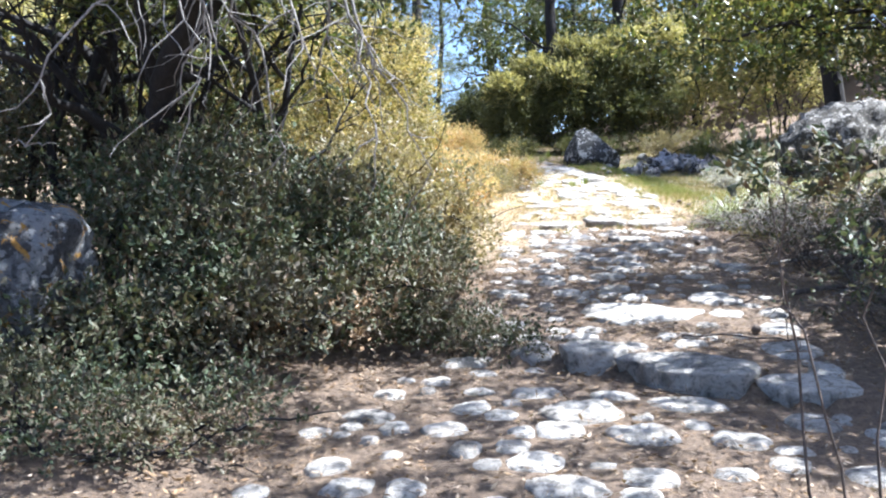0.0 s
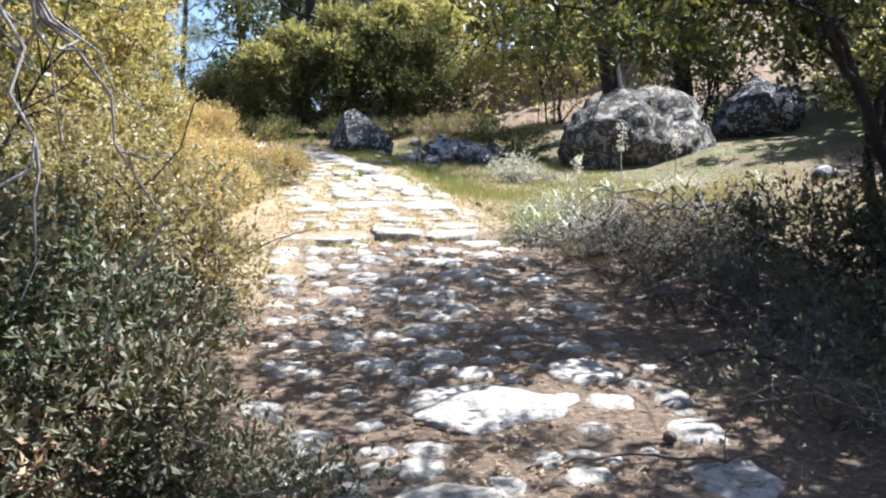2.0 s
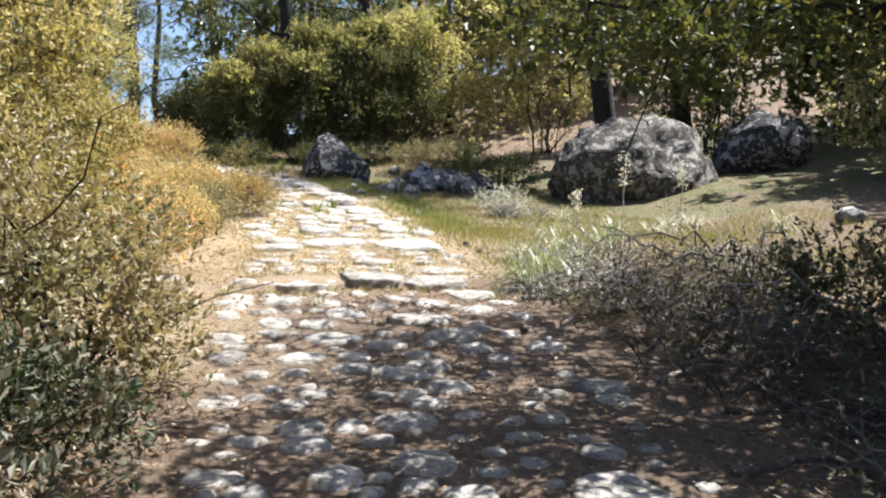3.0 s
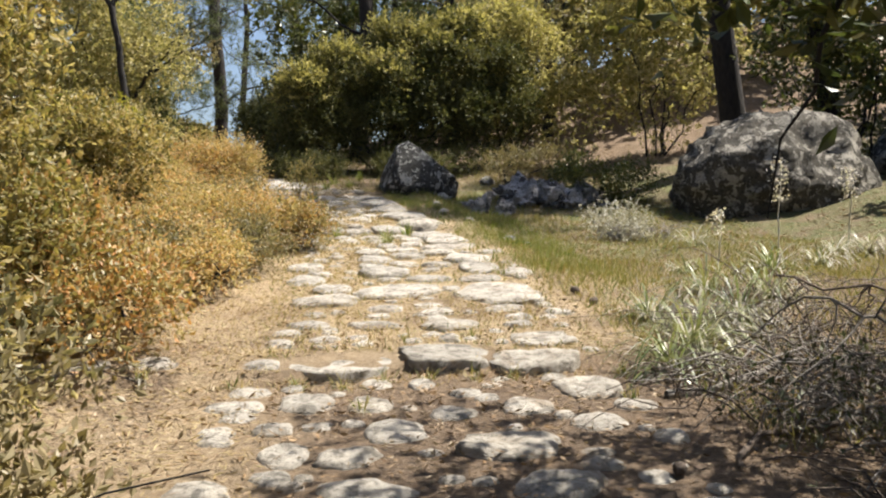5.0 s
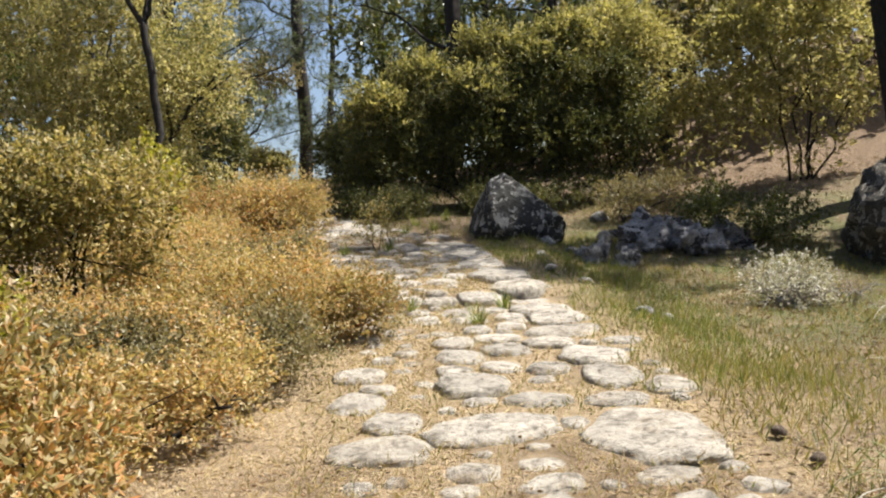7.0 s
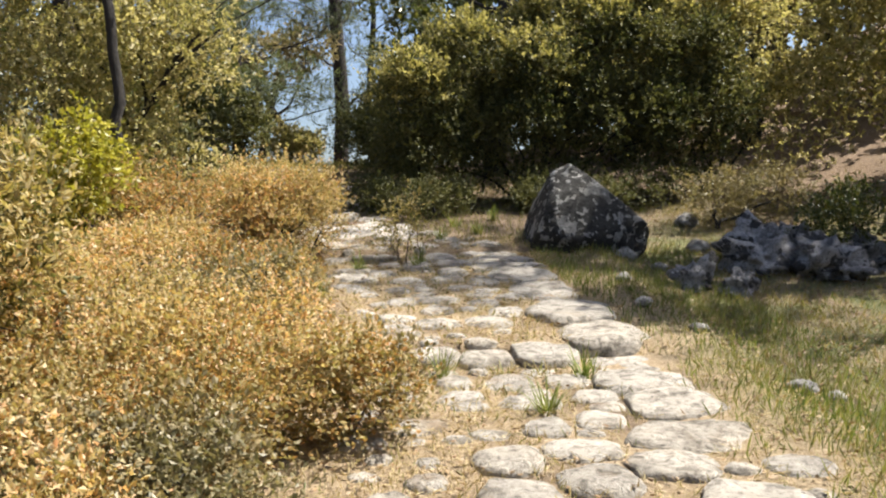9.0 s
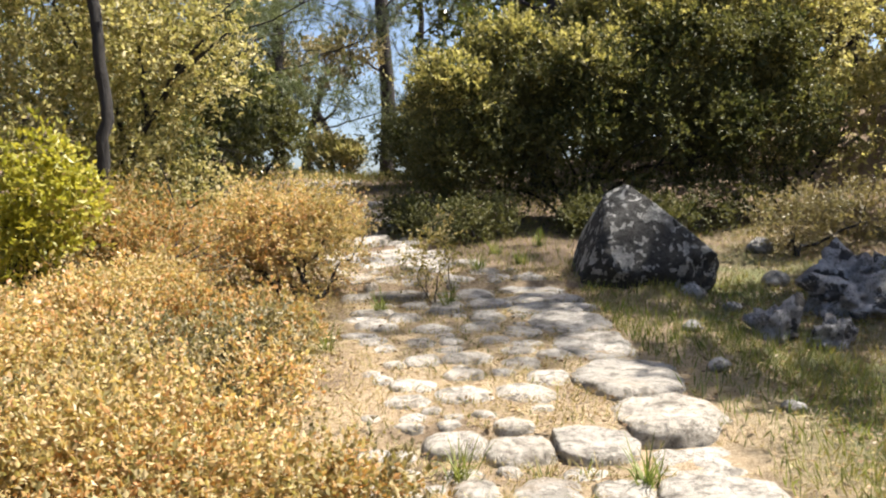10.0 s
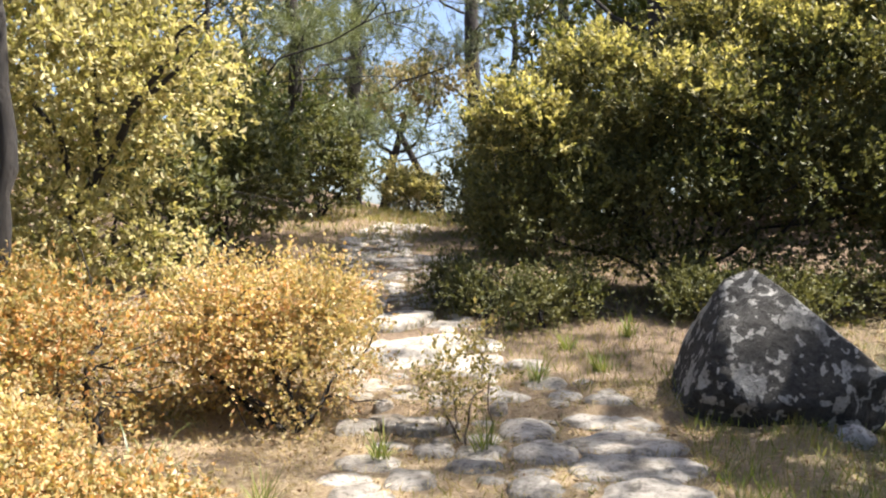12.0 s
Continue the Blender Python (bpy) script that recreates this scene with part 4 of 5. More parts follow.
shrub("dark_shrub", -3.5, 7.0, ((0, 0, 0.6, 0.8, 0.7, 0.7), (-0.9, 0.3, 0.8, 0.8, 0.7, 0.8), (0.5, 0.4, 0.9, 0.6, 0.6, 0.6)), 9000, 0.055, M_DARK_LEAF, "dark shrub deep in the shady thicket", 190)
shrub("dark_shrub", -4.6, 8.8, ((0, 0, 0.8, 0.9, 0.8, 0.9), (0.9, 0.5, 0.9, 0.9, 0.7, 0.9), (2.2, 0.9, 0.8, 0.9, 0.7, 0.8)), 11000, 0.065, M_DARK_LEAF, "dark shrub deep in the shady thicket", 191)
shrub("shaded_brush", 4.5, 8.3, ((0, 0, 0.3, 0.55, 0.5, 0.36), (0.5, -0.5, 0.35, 0.5, 0.5, 0.4), (-0.4, 0.5, 0.2, 0.4, 0.4, 0.24)), 7000, 0.045, M_DARK_LEAF, "dark brush at the foot of the leaning oaks", 15, stems=6, wood=M_TWIG)
shrub("shaded_brush", 4.9, 7.5, ((0, 0, 0.5, 0.7, 0.5, 0.55), (0.6, 0.2, 0.7, 0.6, 0.5, 0.6), (-0.5, 0.1, 0.25, 0.5, 0.4, 0.3)), 12000, 0.045, M_DARK_LEAF, "dense dark brush in the hollow under leaning oaks", 19, stems=8, wood=M_BARK)
# brush added where only shaded litter lies; its dark leaves deepen the shade
shrub("shaded_brush", 3.9, 6.3, ((0, 0, 0.2, 0.6, 0.5, 0.28), (0.5, 0.2, 0.3, 0.5, 0.5, 0.36), (-0.3, -0.5, 0.12, 0.4, 0.4, 0.18)), 8000, 0.04, M_DARK_LEAF, "dark low brush added to darken shaded fallen leaves", 53, stems=12, wood=M_TWIG, stem_r=0.008)
shrub("shaded_brush", 3.4, 5.3, ((0, 0, 0.15, 0.5, 0.45, 0.22), (0.5, 0.3, 0.25, 0.5, 0.5, 0.3)), 6000, 0.04, M_DARK_LEAF, "dark low brush added to darken shaded fallen leaves", 54, stems=12, wood=M_TWIG, stem_r=0.008)
shrub("shaded_brush", 4.6, 6.6, ((0, 0, 0.25, 0.55, 0.5, 0.3), (0.5, -0.6, 0.35, 0.5, 0.5, 0.4)), 6000, 0.045, M_DARK_LEAF, "dark brush at the foot of the leaning oaks", 16, stems=6, wood=M_TWIG)

# left side, middle stretch: tall golden oak scrub, then the ochre carpet
shrub("golden_oak_scrub", -0.75, 10.7, ((0, 0, 0.8, 0.7, 0.7, 0.8), (0.3, -0.3, 1.3, 0.5, 0.5, 0.6), (-0.6, 0.2, 1.6, 0.8, 0.8, 0.8), (0.35, 0.2, 0.45, 0.5, 0.5, 0.45), (0.2, 0.1, 1.9, 0.5, 0.5, 0.45)), 24000, 0.046, M_SCRUB_LEAF, "tall golden-green oak scrub in sunlight", 20, knots=14)
shrub("golden_oak_scrub", -0.9, 9.5, ((0, 0, 0.8, 0.7, 0.6, 0.8), (-0.5, 0.1, 1.5, 0.8, 0.7, 0.8), (0.5, 0, 0.4, 0.5, 0.5, 0.4)), 16000, 0.046, M_SCRUB_LEAF, "golden brown oak scrub at the sunlit edge", 21, knots=12)
shrub("rusty_shrub", 0.0, 11.2, ((0, 0, 0.3, 0.45, 0.45, 0.34), (-0.5, 0.2, 0.45, 0.5, 0.5, 0.45), (0.1, -0.5, 0.22, 0.4, 0.4, 0.26)), 14000, 0.04, M_RUST_LEAF, "low shrub with rusty orange leaves", 22)
shrub("grey_green_bush", -0.75, 14.1, ((0, 0, 0.75, 0.62, 0.55, 0.6), (0.35, -0.1, 0.85, 0.4, 0.4, 0.4), (-0.45, -0.2, 0.7, 0.45, 0.45, 0.5), (0, -0.1, 1.05, 0.4, 0.4, 0.32)), 22000, 0.04, M_SCRUB_LEAF, "rounded golden-green bush with a dark stem", 23, stems=6, knots=12)
shrub("lime_shrub", -0.75, 12.5, ((0, 0, 0.5, 0.32, 0.32, 0.3), (-0.4, 0.1, 0.45, 0.3, 0.3, 0.3)), 7000, 0.045, M_LIME_LEAF, "bright lime-green shrub catching the sun", 24)
shrub("lime_shrub", -0.95, 16.6, ((0, 0, 0.85, 0.3, 0.3, 0.34), (-0.2, 0.1, 0.5, 0.35, 0.35, 0.35)), 7000, 0.045, M_LIME_LEAF, "bright lime-green shrub catching the sun", 25)
carpet_rng = np.random.default_rng(26)
for k, (x, y, r, h) in enumerate(((0.15, 12.4, 0.55, 0.36), (0.34, 13.1, 0.6, 0.38), (-0.45, 13.2, 0.6, 0.48), (0.27, 13.9, 0.56, 0.40), (0.30, 14.7, 0.56, 0.40), (-0.2, 15.2, 0.65, 0.50), (0.22, 15.5, 0.58, 0.42),
                                  (-0.8, 15.6, 0.7, 0.6), (0.08, 16.3, 0.58, 0.42), (-0.45, 16.6, 0.6, 0.5), (-0.55, 12.3, 0.6, 0.5))):
    blobs = [(carpet_rng.normal(0, 0.12), carpet_rng.normal(0, 0.12), h * 0.35, r, r, h * 0.68)] + [(carpet_rng.normal(0, r * 0.5), carpet_rng.normal(0, r * 0.5), h * 0.55, r * 0.4, r * 0.4, h * 0.5) for _ in range(4)]
    shrub("ochre_shrub", x, y, blobs, 24000, 0.023, M_GREY_LEAF if k in (1, 6, 10) else M_RUST_LEAF if k in (3, 8) else M_CARPET_LEAF, "low spreading shrub with small grey-green leaves" if k in (1, 6, 10) else "low spreading shrub with small ochre and orange leaves", 500 + k, stems=3, wide=0.68, sprig=0.12, group="ochre shrubs beside the road")
shrub("russet_shrub", 0.35, 18.55, ((0, 0, 0.32, 0.42, 0.4, 0.34), (-0.5, 0.1, 0.4, 0.45, 0.4, 0.36), (-0.1, 0.3, 0.45, 0.4, 0.4, 0.3)), 34000, 0.024, M_CARPET_LEAF, "rounded russet shrub at the road's edge", 27, wide=0.68)
shrub("russet_shrub", -0.6, 17.9, ((0, 0, 0.35, 0.5, 0.45, 0.38), (-0.5, 0, 0.4, 0.5, 0.5, 0.4)), 22000, 0.03, M_RUST_LEAF, "russet shrub below the golden oak", 28)
shrub("wayside_sprig", 1.36, 18.42, ((0, 0, 0.22, 0.16, 0.14, 0.2), (0.08, 0, 0.4, 0.08, 0.08, 0.14)), 1300, 0.028, M_SCRUB_LEAF, "small brownish sprig growing between paving stones", 29, stems=4, wood=M_TWIG, stem_r=0.007)
shrub("wayside_sprig", 1.28, 14.2, ((0, 0, 0.14, 0.16, 0.14, 0.14),), 900, 0.03, M_GREY_LEAF, "small grey-green sprig at the road's edge", 30, stems=3, wood=M_TWIG, stem_r=0.006)

# golden oak and thin dark tree at the far left
tree("golden_oak", -1.5, 19.4, ((-1.35, 19.2, 3.3), (-0.9, 19.0, 3.9), (-0.4, 18.8, 4.2)), [0.05, 0.028, 0.010],
     ((0.3, (-2.2, 19.2, 3.8)), (0.5, (-1.0, 19.0, 4.8)), (0.7, (-0.3, 18.9, 4.5)), (0.4, (-1.8, 18.8, 4.9))),
     [(-1.3, 19.2, 4.1, 0.75, 0.7, 0.6), (-0.75, 18.9, 4.0, 0.55, 0.55, 0.5), (-2.0, 19.3, 4.4, 0.8, 0.7, 0.7), (-1.0, 19.2, 4.75, 0.6, 0.6, 0.5), (-1.9, 19.0, 3.5, 0.8, 0.7, 0.6), (-2.8, 19.0, 3.7, 0.8, 0.8, 0.8), (-1.1, 19.0, 3.2, 0.6, 0.5, 0.4), (-1.7, 18.7, 5.2, 0.7, 0.6, 0.5), (-2.6, 19.0, 5.0, 0.8, 0.7, 0.7), (-1.6, 18.6, 2.8, 0.7, 0.6, 0.4)], 64000, 0.045, M_GOLD_SUNLIT_LEAF, M_BARK, "low golden-leaved oak in full sun", 31, 0.02, knots=9)
tree("slender_tree", -1.07, 17.95, ((-1.14, 17.95, 2.7), (-1.0, 17.95, 3.5), (-1.12, 17.95, 4.6)), [0.052, 0.046, 0.042, 0.038],
     ((1.0, (-1.7, 17.9, 6.2)), (1.0, (-0.75, 17.9, 6.0)), (0.95, (-1.2, 18.1, 6.4))),
     [(-1.6, 17.9, 6.3, 0.7, 0.6, 0.5), (-0.6, 17.9, 6.4, 0.7, 0.6, 0.5), (-1.2, 18.4, 6.9, 0.8, 0.7, 0.6)], 9000, 0.055, M_OAK_LEAF, M_BARK, "slender tree with a dark forked trunk", 32, 0.03)

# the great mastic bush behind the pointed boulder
shrub("mastic_bush", 3.0, 22.4, ((-1.05, -0.3, 0.6, 0.7, 0.7, 0.6), (0, -0.2, 0.75, 0.8, 0.7, 0.75), (1.1, -0.3, 0.8, 0.8, 0.7, 0.8), (-1.3, -0.5, 1.35, 0.5, 0.45, 0.36), (-0.65, -0.1, 1.75, 0.5, 0.5, 0.36), (0.1, -0.4, 1.5, 0.6, 0.5, 0.4), (0.45, 0.1, 2.15, 0.55, 0.5, 0.36), (1.15, -0.3, 1.75, 0.6, 0.5, 0.42), (1.5, 0.1, 2.3, 0.5, 0.5, 0.32), (2.0, -0.1, 0.9, 0.75, 0.7, 0.8), (2.1, -0.1, 1.75, 0.5, 0.5, 0.36)), 90000, 0.05, M_MASTIC_LEAF, "great dense mastic bush with sunlit tops behind a boulder", 40, stems=11, knots=15, sprig=0.2, lit_tips=24000)
# sun and shade are set by leaf colour here: gold lit, oak shaded
shrub("mastic_bush", 5.6, 22.9, ((0, 0, 1.0, 0.9, 0.8, 0.9), (-0.6, -0.2, 1.6, 0.7, 0.6, 0.6), (0.6, 0, 1.9, 0.8, 0.7, 0.6), (1.2, 0, 1.0, 0.8, 0.7, 0.8), (0, 0.2, 2.4, 0.7, 0.7, 0.5)), 24000, 0.06, M_GOLD_SUNLIT_LEAF, "tall bush with pale sunlit leaves on the bank", 41, stems=6, knots=12, lit_tips=6000)
shrub("mastic_bush", 8.2, 22.2, ((0, 0, 1.0, 1.0, 0.9, 1.0), (-0.6, 0, 2.0, 0.9, 0.8, 0.7), (0.8, 0, 1.8, 0.9, 0.8, 0.8), (0, 0, 2.8, 0.9, 0.9, 0.6)), 18000, 0.07, M_GOLD_SUNLIT_LEAF, "tall bush with pale sunlit leaves on the bank", 42, stems=6, knots=12, lit_tips=5000)
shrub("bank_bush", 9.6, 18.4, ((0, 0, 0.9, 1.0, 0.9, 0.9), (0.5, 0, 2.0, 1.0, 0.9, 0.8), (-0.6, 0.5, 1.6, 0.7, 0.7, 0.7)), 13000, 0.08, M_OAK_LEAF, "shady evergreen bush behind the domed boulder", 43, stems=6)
shrub("bank_bush", 10.2, 14.4, ((0, 0, 0.9, 1.0, 0.9, 0.9), (0.5, 0, 2.0, 1.0, 0.9, 0.8), (0, -1.2, 1.2, 0.9, 0.9, 0.9)), 13000, 0.08, M_GOLD_SUNLIT_LEAF, "sunlit evergreen bush on the bank", 44, stems=6)
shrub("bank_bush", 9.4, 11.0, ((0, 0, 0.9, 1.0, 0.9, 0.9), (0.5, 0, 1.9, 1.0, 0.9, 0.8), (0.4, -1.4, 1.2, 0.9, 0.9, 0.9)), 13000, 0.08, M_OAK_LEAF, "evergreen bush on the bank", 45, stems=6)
shrub("low_bush", 4.9, 20.6, ((0, 0, 0.25, 0.4, 0.35, 0.28), (0.7, 0.3, 0.25, 0.4, 0.35, 0.26)), 7000, 0.035, M_GREY_LEAF, "low grey-green bush on the bare bank", 46, stems=3)
shrub("low_bush", 5.6, 18.7, ((0, 0, 0.3, 0.45, 0.4, 0.34), (0.6, -0.2, 0.25, 0.4, 0.4, 0.28)), 8000, 0.04, M_OAK_LEAF, "low dark green bush between rocks", 47, stems=3)
shrub("dry_bush", 4.85, 15.45, ((0, 0, 0.14, 0.3, 0.26, 0.2),), 2600, 0.03, M_SILVER, "small withered grey bush in dry grass", 48, stems=6, wood=M_DEAD)
# undergrowth at the foot of the bushes and by the crest
edge_rng = np.random.default_rng(49)
for k in range(9):
    x, y = 0.9 + 0.42 * k + edge_rng.normal(0, 0.1), 21.2 + edge_rng.normal(0, 0.25)
    # dark mastic leaf used so the colour carries shade under the bush
    shrub("low_bush", x, y, ((0, 0, 0.12, 0.26, 0.22, 0.2), (edge_rng.normal(0, 0.2), 0.1, 0.2, 0.18, 0.18, 0.16)), 2600, 0.035, M_MASTIC_LEAF, "low dark undergrowth at the foot of a mastic bush", 520 + k, stems=2)
for k, (x, y, r, h) in enumerate(((1.5, 24.6, 0.7, 1.0), (1.0, 26.6, 0.8, 1.1), (1.4, 29.0, 1.0, 1.5), (0.9, 31.5, 0.9, 1.2))):
    shrub("roadside_bush", x, y, ((0, 0, h * 0.5, r, r, h * 0.5), (0.3, 0, h * 0.8, r * 0.7, r * 0.7, h * 0.4)), 8000, 0.07, M_MASTIC_LEAF, "dark evergreen bush beside the upper road", 540 + k, stems=4)
for k, (x, y, r, h, m) in enumerate(((-2.3, 22.0, 0.8, 1.3, M_MASTIC_LEAF), (-2.0, 23.9, 0.8, 1.4, M_MASTIC_LEAF), (-2.6, 26.0, 1.0, 1.8, M_OAK_LEAF), (-2.2, 28.4, 0.8, 1.2, M_MASTIC_LEAF), (-3.0, 31.0, 1.2, 2.0, M_OAK_LEAF), (-1.6, 33.5, 0.6, 0.8, M_GOLD_SUNLIT_LEAF), (-4.6, 22.5, 1.4, 2.6, M_OAK_LEAF), (-4.2, 17.6, 1.3, 2.2, M_GOLD_SUNLIT_LEAF), (-3.6, 14.8, 1.2, 1.9, M_OAK_LEAF), (-3.0, 12.4, 1.1, 2.2, M_OAK_LEAF))):
    shrub("roadside_bush", x, y, ((0, 0, h * 0.45, r, r, h * 0.5), (-0.3, 0, h * 0.85, r * 0.75, r * 0.75, h * 0.4), (0.4, -0.3, h * 0.6, r * 0.6, r * 0.6, h * 0.4)), 6500, 0.085, m, "evergreen bush at the edge of the wood", 560 + k, stems=4)

# tall trees
def pine(x, y, tall, r, seed, label, lean=(0.0, 0.0), first=0.35, crown=2.2, count=16000, bare=6):
    rng = np.random.default_rng(seed)
    z0 = ground_at(x, y)
    top = (x + lean[0], y + lean[1], z0 + tall)
    limbs, blobs = [], []
    for i in range(13):
        u = first + (0.97 - first) * i / 12
        a = i * 2.4 + rng.normal(0, 0.3)
        q = crown * (1.15 - 0.75 * (u - first) / (1 - first)) * rng.uniform(0.75, 1.2)
        tip = (x + lean[0] * u + q * math.cos(a), y + lean[1] * u + q * math.sin(a), z0 + tall * u + q * rng.uniform(0.05, 0.35))
        limbs.append((u, tip))
        if i >= bare - 3:
            c = np.array(tip)
            for f in (1.0, 0.65):
                mid = np.array([x + lean[0] * u, y + lean[1] * u, z0 + tall * u])
                p = mid + (c - mid) * f
                blobs.append((p[0], p[1], p[2] + 0.1, 0.9, 0.9, 0.5))
    return tree("pine_tree", x, y, ((x + lean[0] * 0.5, y + lean[1] * 0.5, z0 + tall * 0.5), top), [r, r * 0.75, r * 0.25], limbs, blobs, count * 6 // 10, 0.19, M_NEEDLE, M_PINE_BARK, label, seed, r * 0.2, wide=0.085, per=14, sprig=0.12, shell=0.9, up=0.1, clear=False)


pine(-1.3, 42.5, 15.0, 0.26, 70, "tall pine with a straight dark trunk and bare lower branches", (-0.1, 0.0), 0.22, 3.0, 26000, 7)
pine(-3.1, 48.5, 9.0, 0.14, 71, "leaning pine at the crest against the sky", (-5.0, -0.6), 0.45, 2.4, 14000, 5)
pine(-3.3, 30.6, 9.5, 0.15, 72, "pine with feathery grey-green needles beside the upper road", (-0.5, 0.0), 0.12, 2.4, 56000, 3)
pine(2.9, 25.6, 10.5, 0.17, 73, "pine rising behind the great mastic bush", (0.3, 0.2), 0.22, 2.4, 26000, 3)
pine(5.3, 26.2, 11.0, 0.18, 74, "pine rising behind the bushes on the bank", (-0.2, 0.1), 0.2, 2.6, 26000, 3)
pine(8.75, 20.3, 8.6, 0.21, 75, "thick-trunked pine behind the domed boulder", (-1.9, -1.3), 0.55, 2.1, 17000, 3)
# oak added for its shade; the crown hangs above view over the bank
tree("shade_oak", 9.4, 18.9, ((9.2, 18.8, 5.0), (8.7, 18.6, 7.2)), [0.17, 0.13, 0.06], ((0.6, (7.0, 18.2, 7.6)), (0.7, (9.6, 17.2, 8.0)), (0.6, (10.4, 19.8, 7.6)), (0.6, (7.6, 16.8, 7.4))),
     [(6.5, 18.8, 7.6, 0.7, 0.6, 0.4), (7.4, 19.4, 7.9, 0.8, 0.7, 0.45), (8.4, 18.9, 8.1, 0.9, 0.8, 0.5), (9.6, 19.4, 8.3, 0.9, 0.9, 0.5), (10.4, 18.6, 7.8, 0.9, 0.9, 0.5), (6.7, 17.3, 7.6, 0.7, 0.6, 0.35)], 8200, 0.13, M_OAK_LEAF, M_BARK, "oak with its crown out of view, added to shade the bank", 87, 0.06, knots=4)
pine(1.7, 36.5, 10.5, 0.17, 84, "pine standing behind the great mastic bush", (0.1, 0.0), 0.2, 2.6, 26000, 3)
pine(-0.4, 47.0, 11.0, 0.15, 86, "pine standing at the crest of the road", (0.2, 0.0), 0.25, 2.4, 24000, 3)
pine(-4.8, 27.0, 10.0, 0.17, 76, "pine standing in the wood beside the road", (0.2, 0.0), 0.15, 2.8, 28000, 3)
pine(-3.6, 36.0, 10.0, 0.17, 77, "pine standing in the wood beside the road", (0.1, 0.0), 0.12, 3.0, 46000, 3)
pine(3.6, 34.0, 11.0, 0.18, 78, "pine standing in the wood above the bank", (0.1, 0.0), 0.15, 3.0, 26000, 3)
pine(8.5, 28.0, 11.0, 0.18, 79, "pine standing in the wood above the bank", (0.1, 0.0), 0.2, 2.8, 11000, 4)
pine(15.5, 19.0, 10.0, 0.18, 80, "pine standing in the wood above the bank", (0.1, 0.0), 0.2, 2.8, 11000, 4)
pine(-7.0, 20.5, 9.5, 0.17, 81, "pine standing in the wood beside the road", (0.1, 0.0), 0.2, 2.8, 11000, 4)
pine(-6.5, 13.5, 9.5, 0.17, 82, "pine standing in the wood beside the road", (0.1, 0.0), 0.2, 2.8, 11000, 4)
tree("oak_tree", -3.9, 40.5, ((-3.7, 40.5, 5.2), (-3.2, 40.5, 7.0)), [0.16, 0.12, 0.06], ((0.6, (-2.4, 40.3, 7.0)), (0.6, (-5.0, 40.5, 7.2))),
     [(-3.4, 40.5, 7.4, 1.4, 1.2, 0.8), (-5.0, 40.5, 7.0, 1.2, 1.1, 0.9), (-2.4, 40.5, 7.8, 1.0, 1.0, 0.7)], 9000, 0.12, M_GREY_LEAF, M_BARK, "small dark-trunked oak near the crest", 83, 0.06)

# the wooded distance
far_rng = np.random.default_rng(90)
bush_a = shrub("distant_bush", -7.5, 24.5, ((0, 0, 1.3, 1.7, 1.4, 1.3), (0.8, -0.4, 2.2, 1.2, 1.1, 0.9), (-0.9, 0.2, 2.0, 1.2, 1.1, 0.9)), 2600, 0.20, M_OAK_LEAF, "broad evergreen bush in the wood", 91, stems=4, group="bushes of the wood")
# the same kind of bush in gold leaves, coloured as if in sun
bush_b = shrub("distant_bush", 11.5, 26.0, ((0, 0, 1.3, 1.7, 1.4, 1.3), (0.8, -0.4, 2.4, 1.2, 1.1, 0.9), (-0.9, 0.2, 2.2, 1.2, 1.1, 0.9)), 2600, 0.20, M_GOLD_SUNLIT_LEAF, "broad sunlit bush in the wood", 92, stems=4, group="bushes of the wood")
wood_oak = tree("wood_oak", 4.2, 28.6, ((4.3, 28.6, 6.0), (4.2, 28.6, 9.0)), [0.14, 0.1, 0.04], ((0.4, (2.8, 28.4, 6.6)), (0.5, (5.6, 28.5, 7.0)), (0.7, (3.6, 28.0, 8.5))),
                ring_blobs(np.random.default_rng(93), 4.2, 28.6, 4.4, 1.9, 16, 1.0, 4.4), 6000, 0.15, M_OAK_LEAF, M_BARK, "tall leafy evergreen oak in the wood", 93, 0.05)
wood_pale = tree("wood_oak", 7.2, 25.8, ((7.3, 25.8, 5.6), (7.2, 25.8, 8.0)), [0.14, 0.1, 0.04], ((0.4, (5.9, 25.6, 6.2)), (0.5, (8.4, 25.6, 6.6))),
                 ring_blobs(np.random.default_rng(94), 7.2, 25.8, 4.2, 1.8, 15, 0.9, 3.6), 6500, 0.14, M_GREY_LEAF, M_BARK, "pale leafy tree in the wood above the bank", 94, 0.05)


def spread_copy(ob, x, y, size):
    copy_thing(ob, pose(x, y, ground_at(x, y) - 0.05, 0, 0, far_rng.uniform(0, 360)) @ Matrix.Scale(size, 4))


for k in range(14):
    side = -1 if k % 2 else 1
    y = far_rng.uniform(9, 36)
    x = side * far_rng.uniform(9, 15) + (2 if side > 0 else 2.5)
    spread_copy(bush_a if far_rng.random() < 0.6 else bush_b, x, y, far_rng.uniform(0.8, 1.3))
for x, y, s in ((2.6, 30.5, 0.9), (6.0, 31.0, 1.0), (9.8, 30.0, 1.0), (13.0, 27.0, 1.0), (11.6, 33.0, 1.1), (7.6, 36.0, 1.1), (3.8, 38.0, 1.1), (-5.6, 32.0, 1.0), (-7.5, 28.0, 1.0), (-8.5, 22.0, 1.0), (-7.0, 38.0, 1.1), (-9.0, 16.0, 0.9), (-8.0, 11.0, 0.9), (14.0, 20.0, 1.0), (15.0, 15.0, 1.0)):
    spread_copy(wood_oak if far_rng.random() < 0.6 else wood_pale, x, y, s)
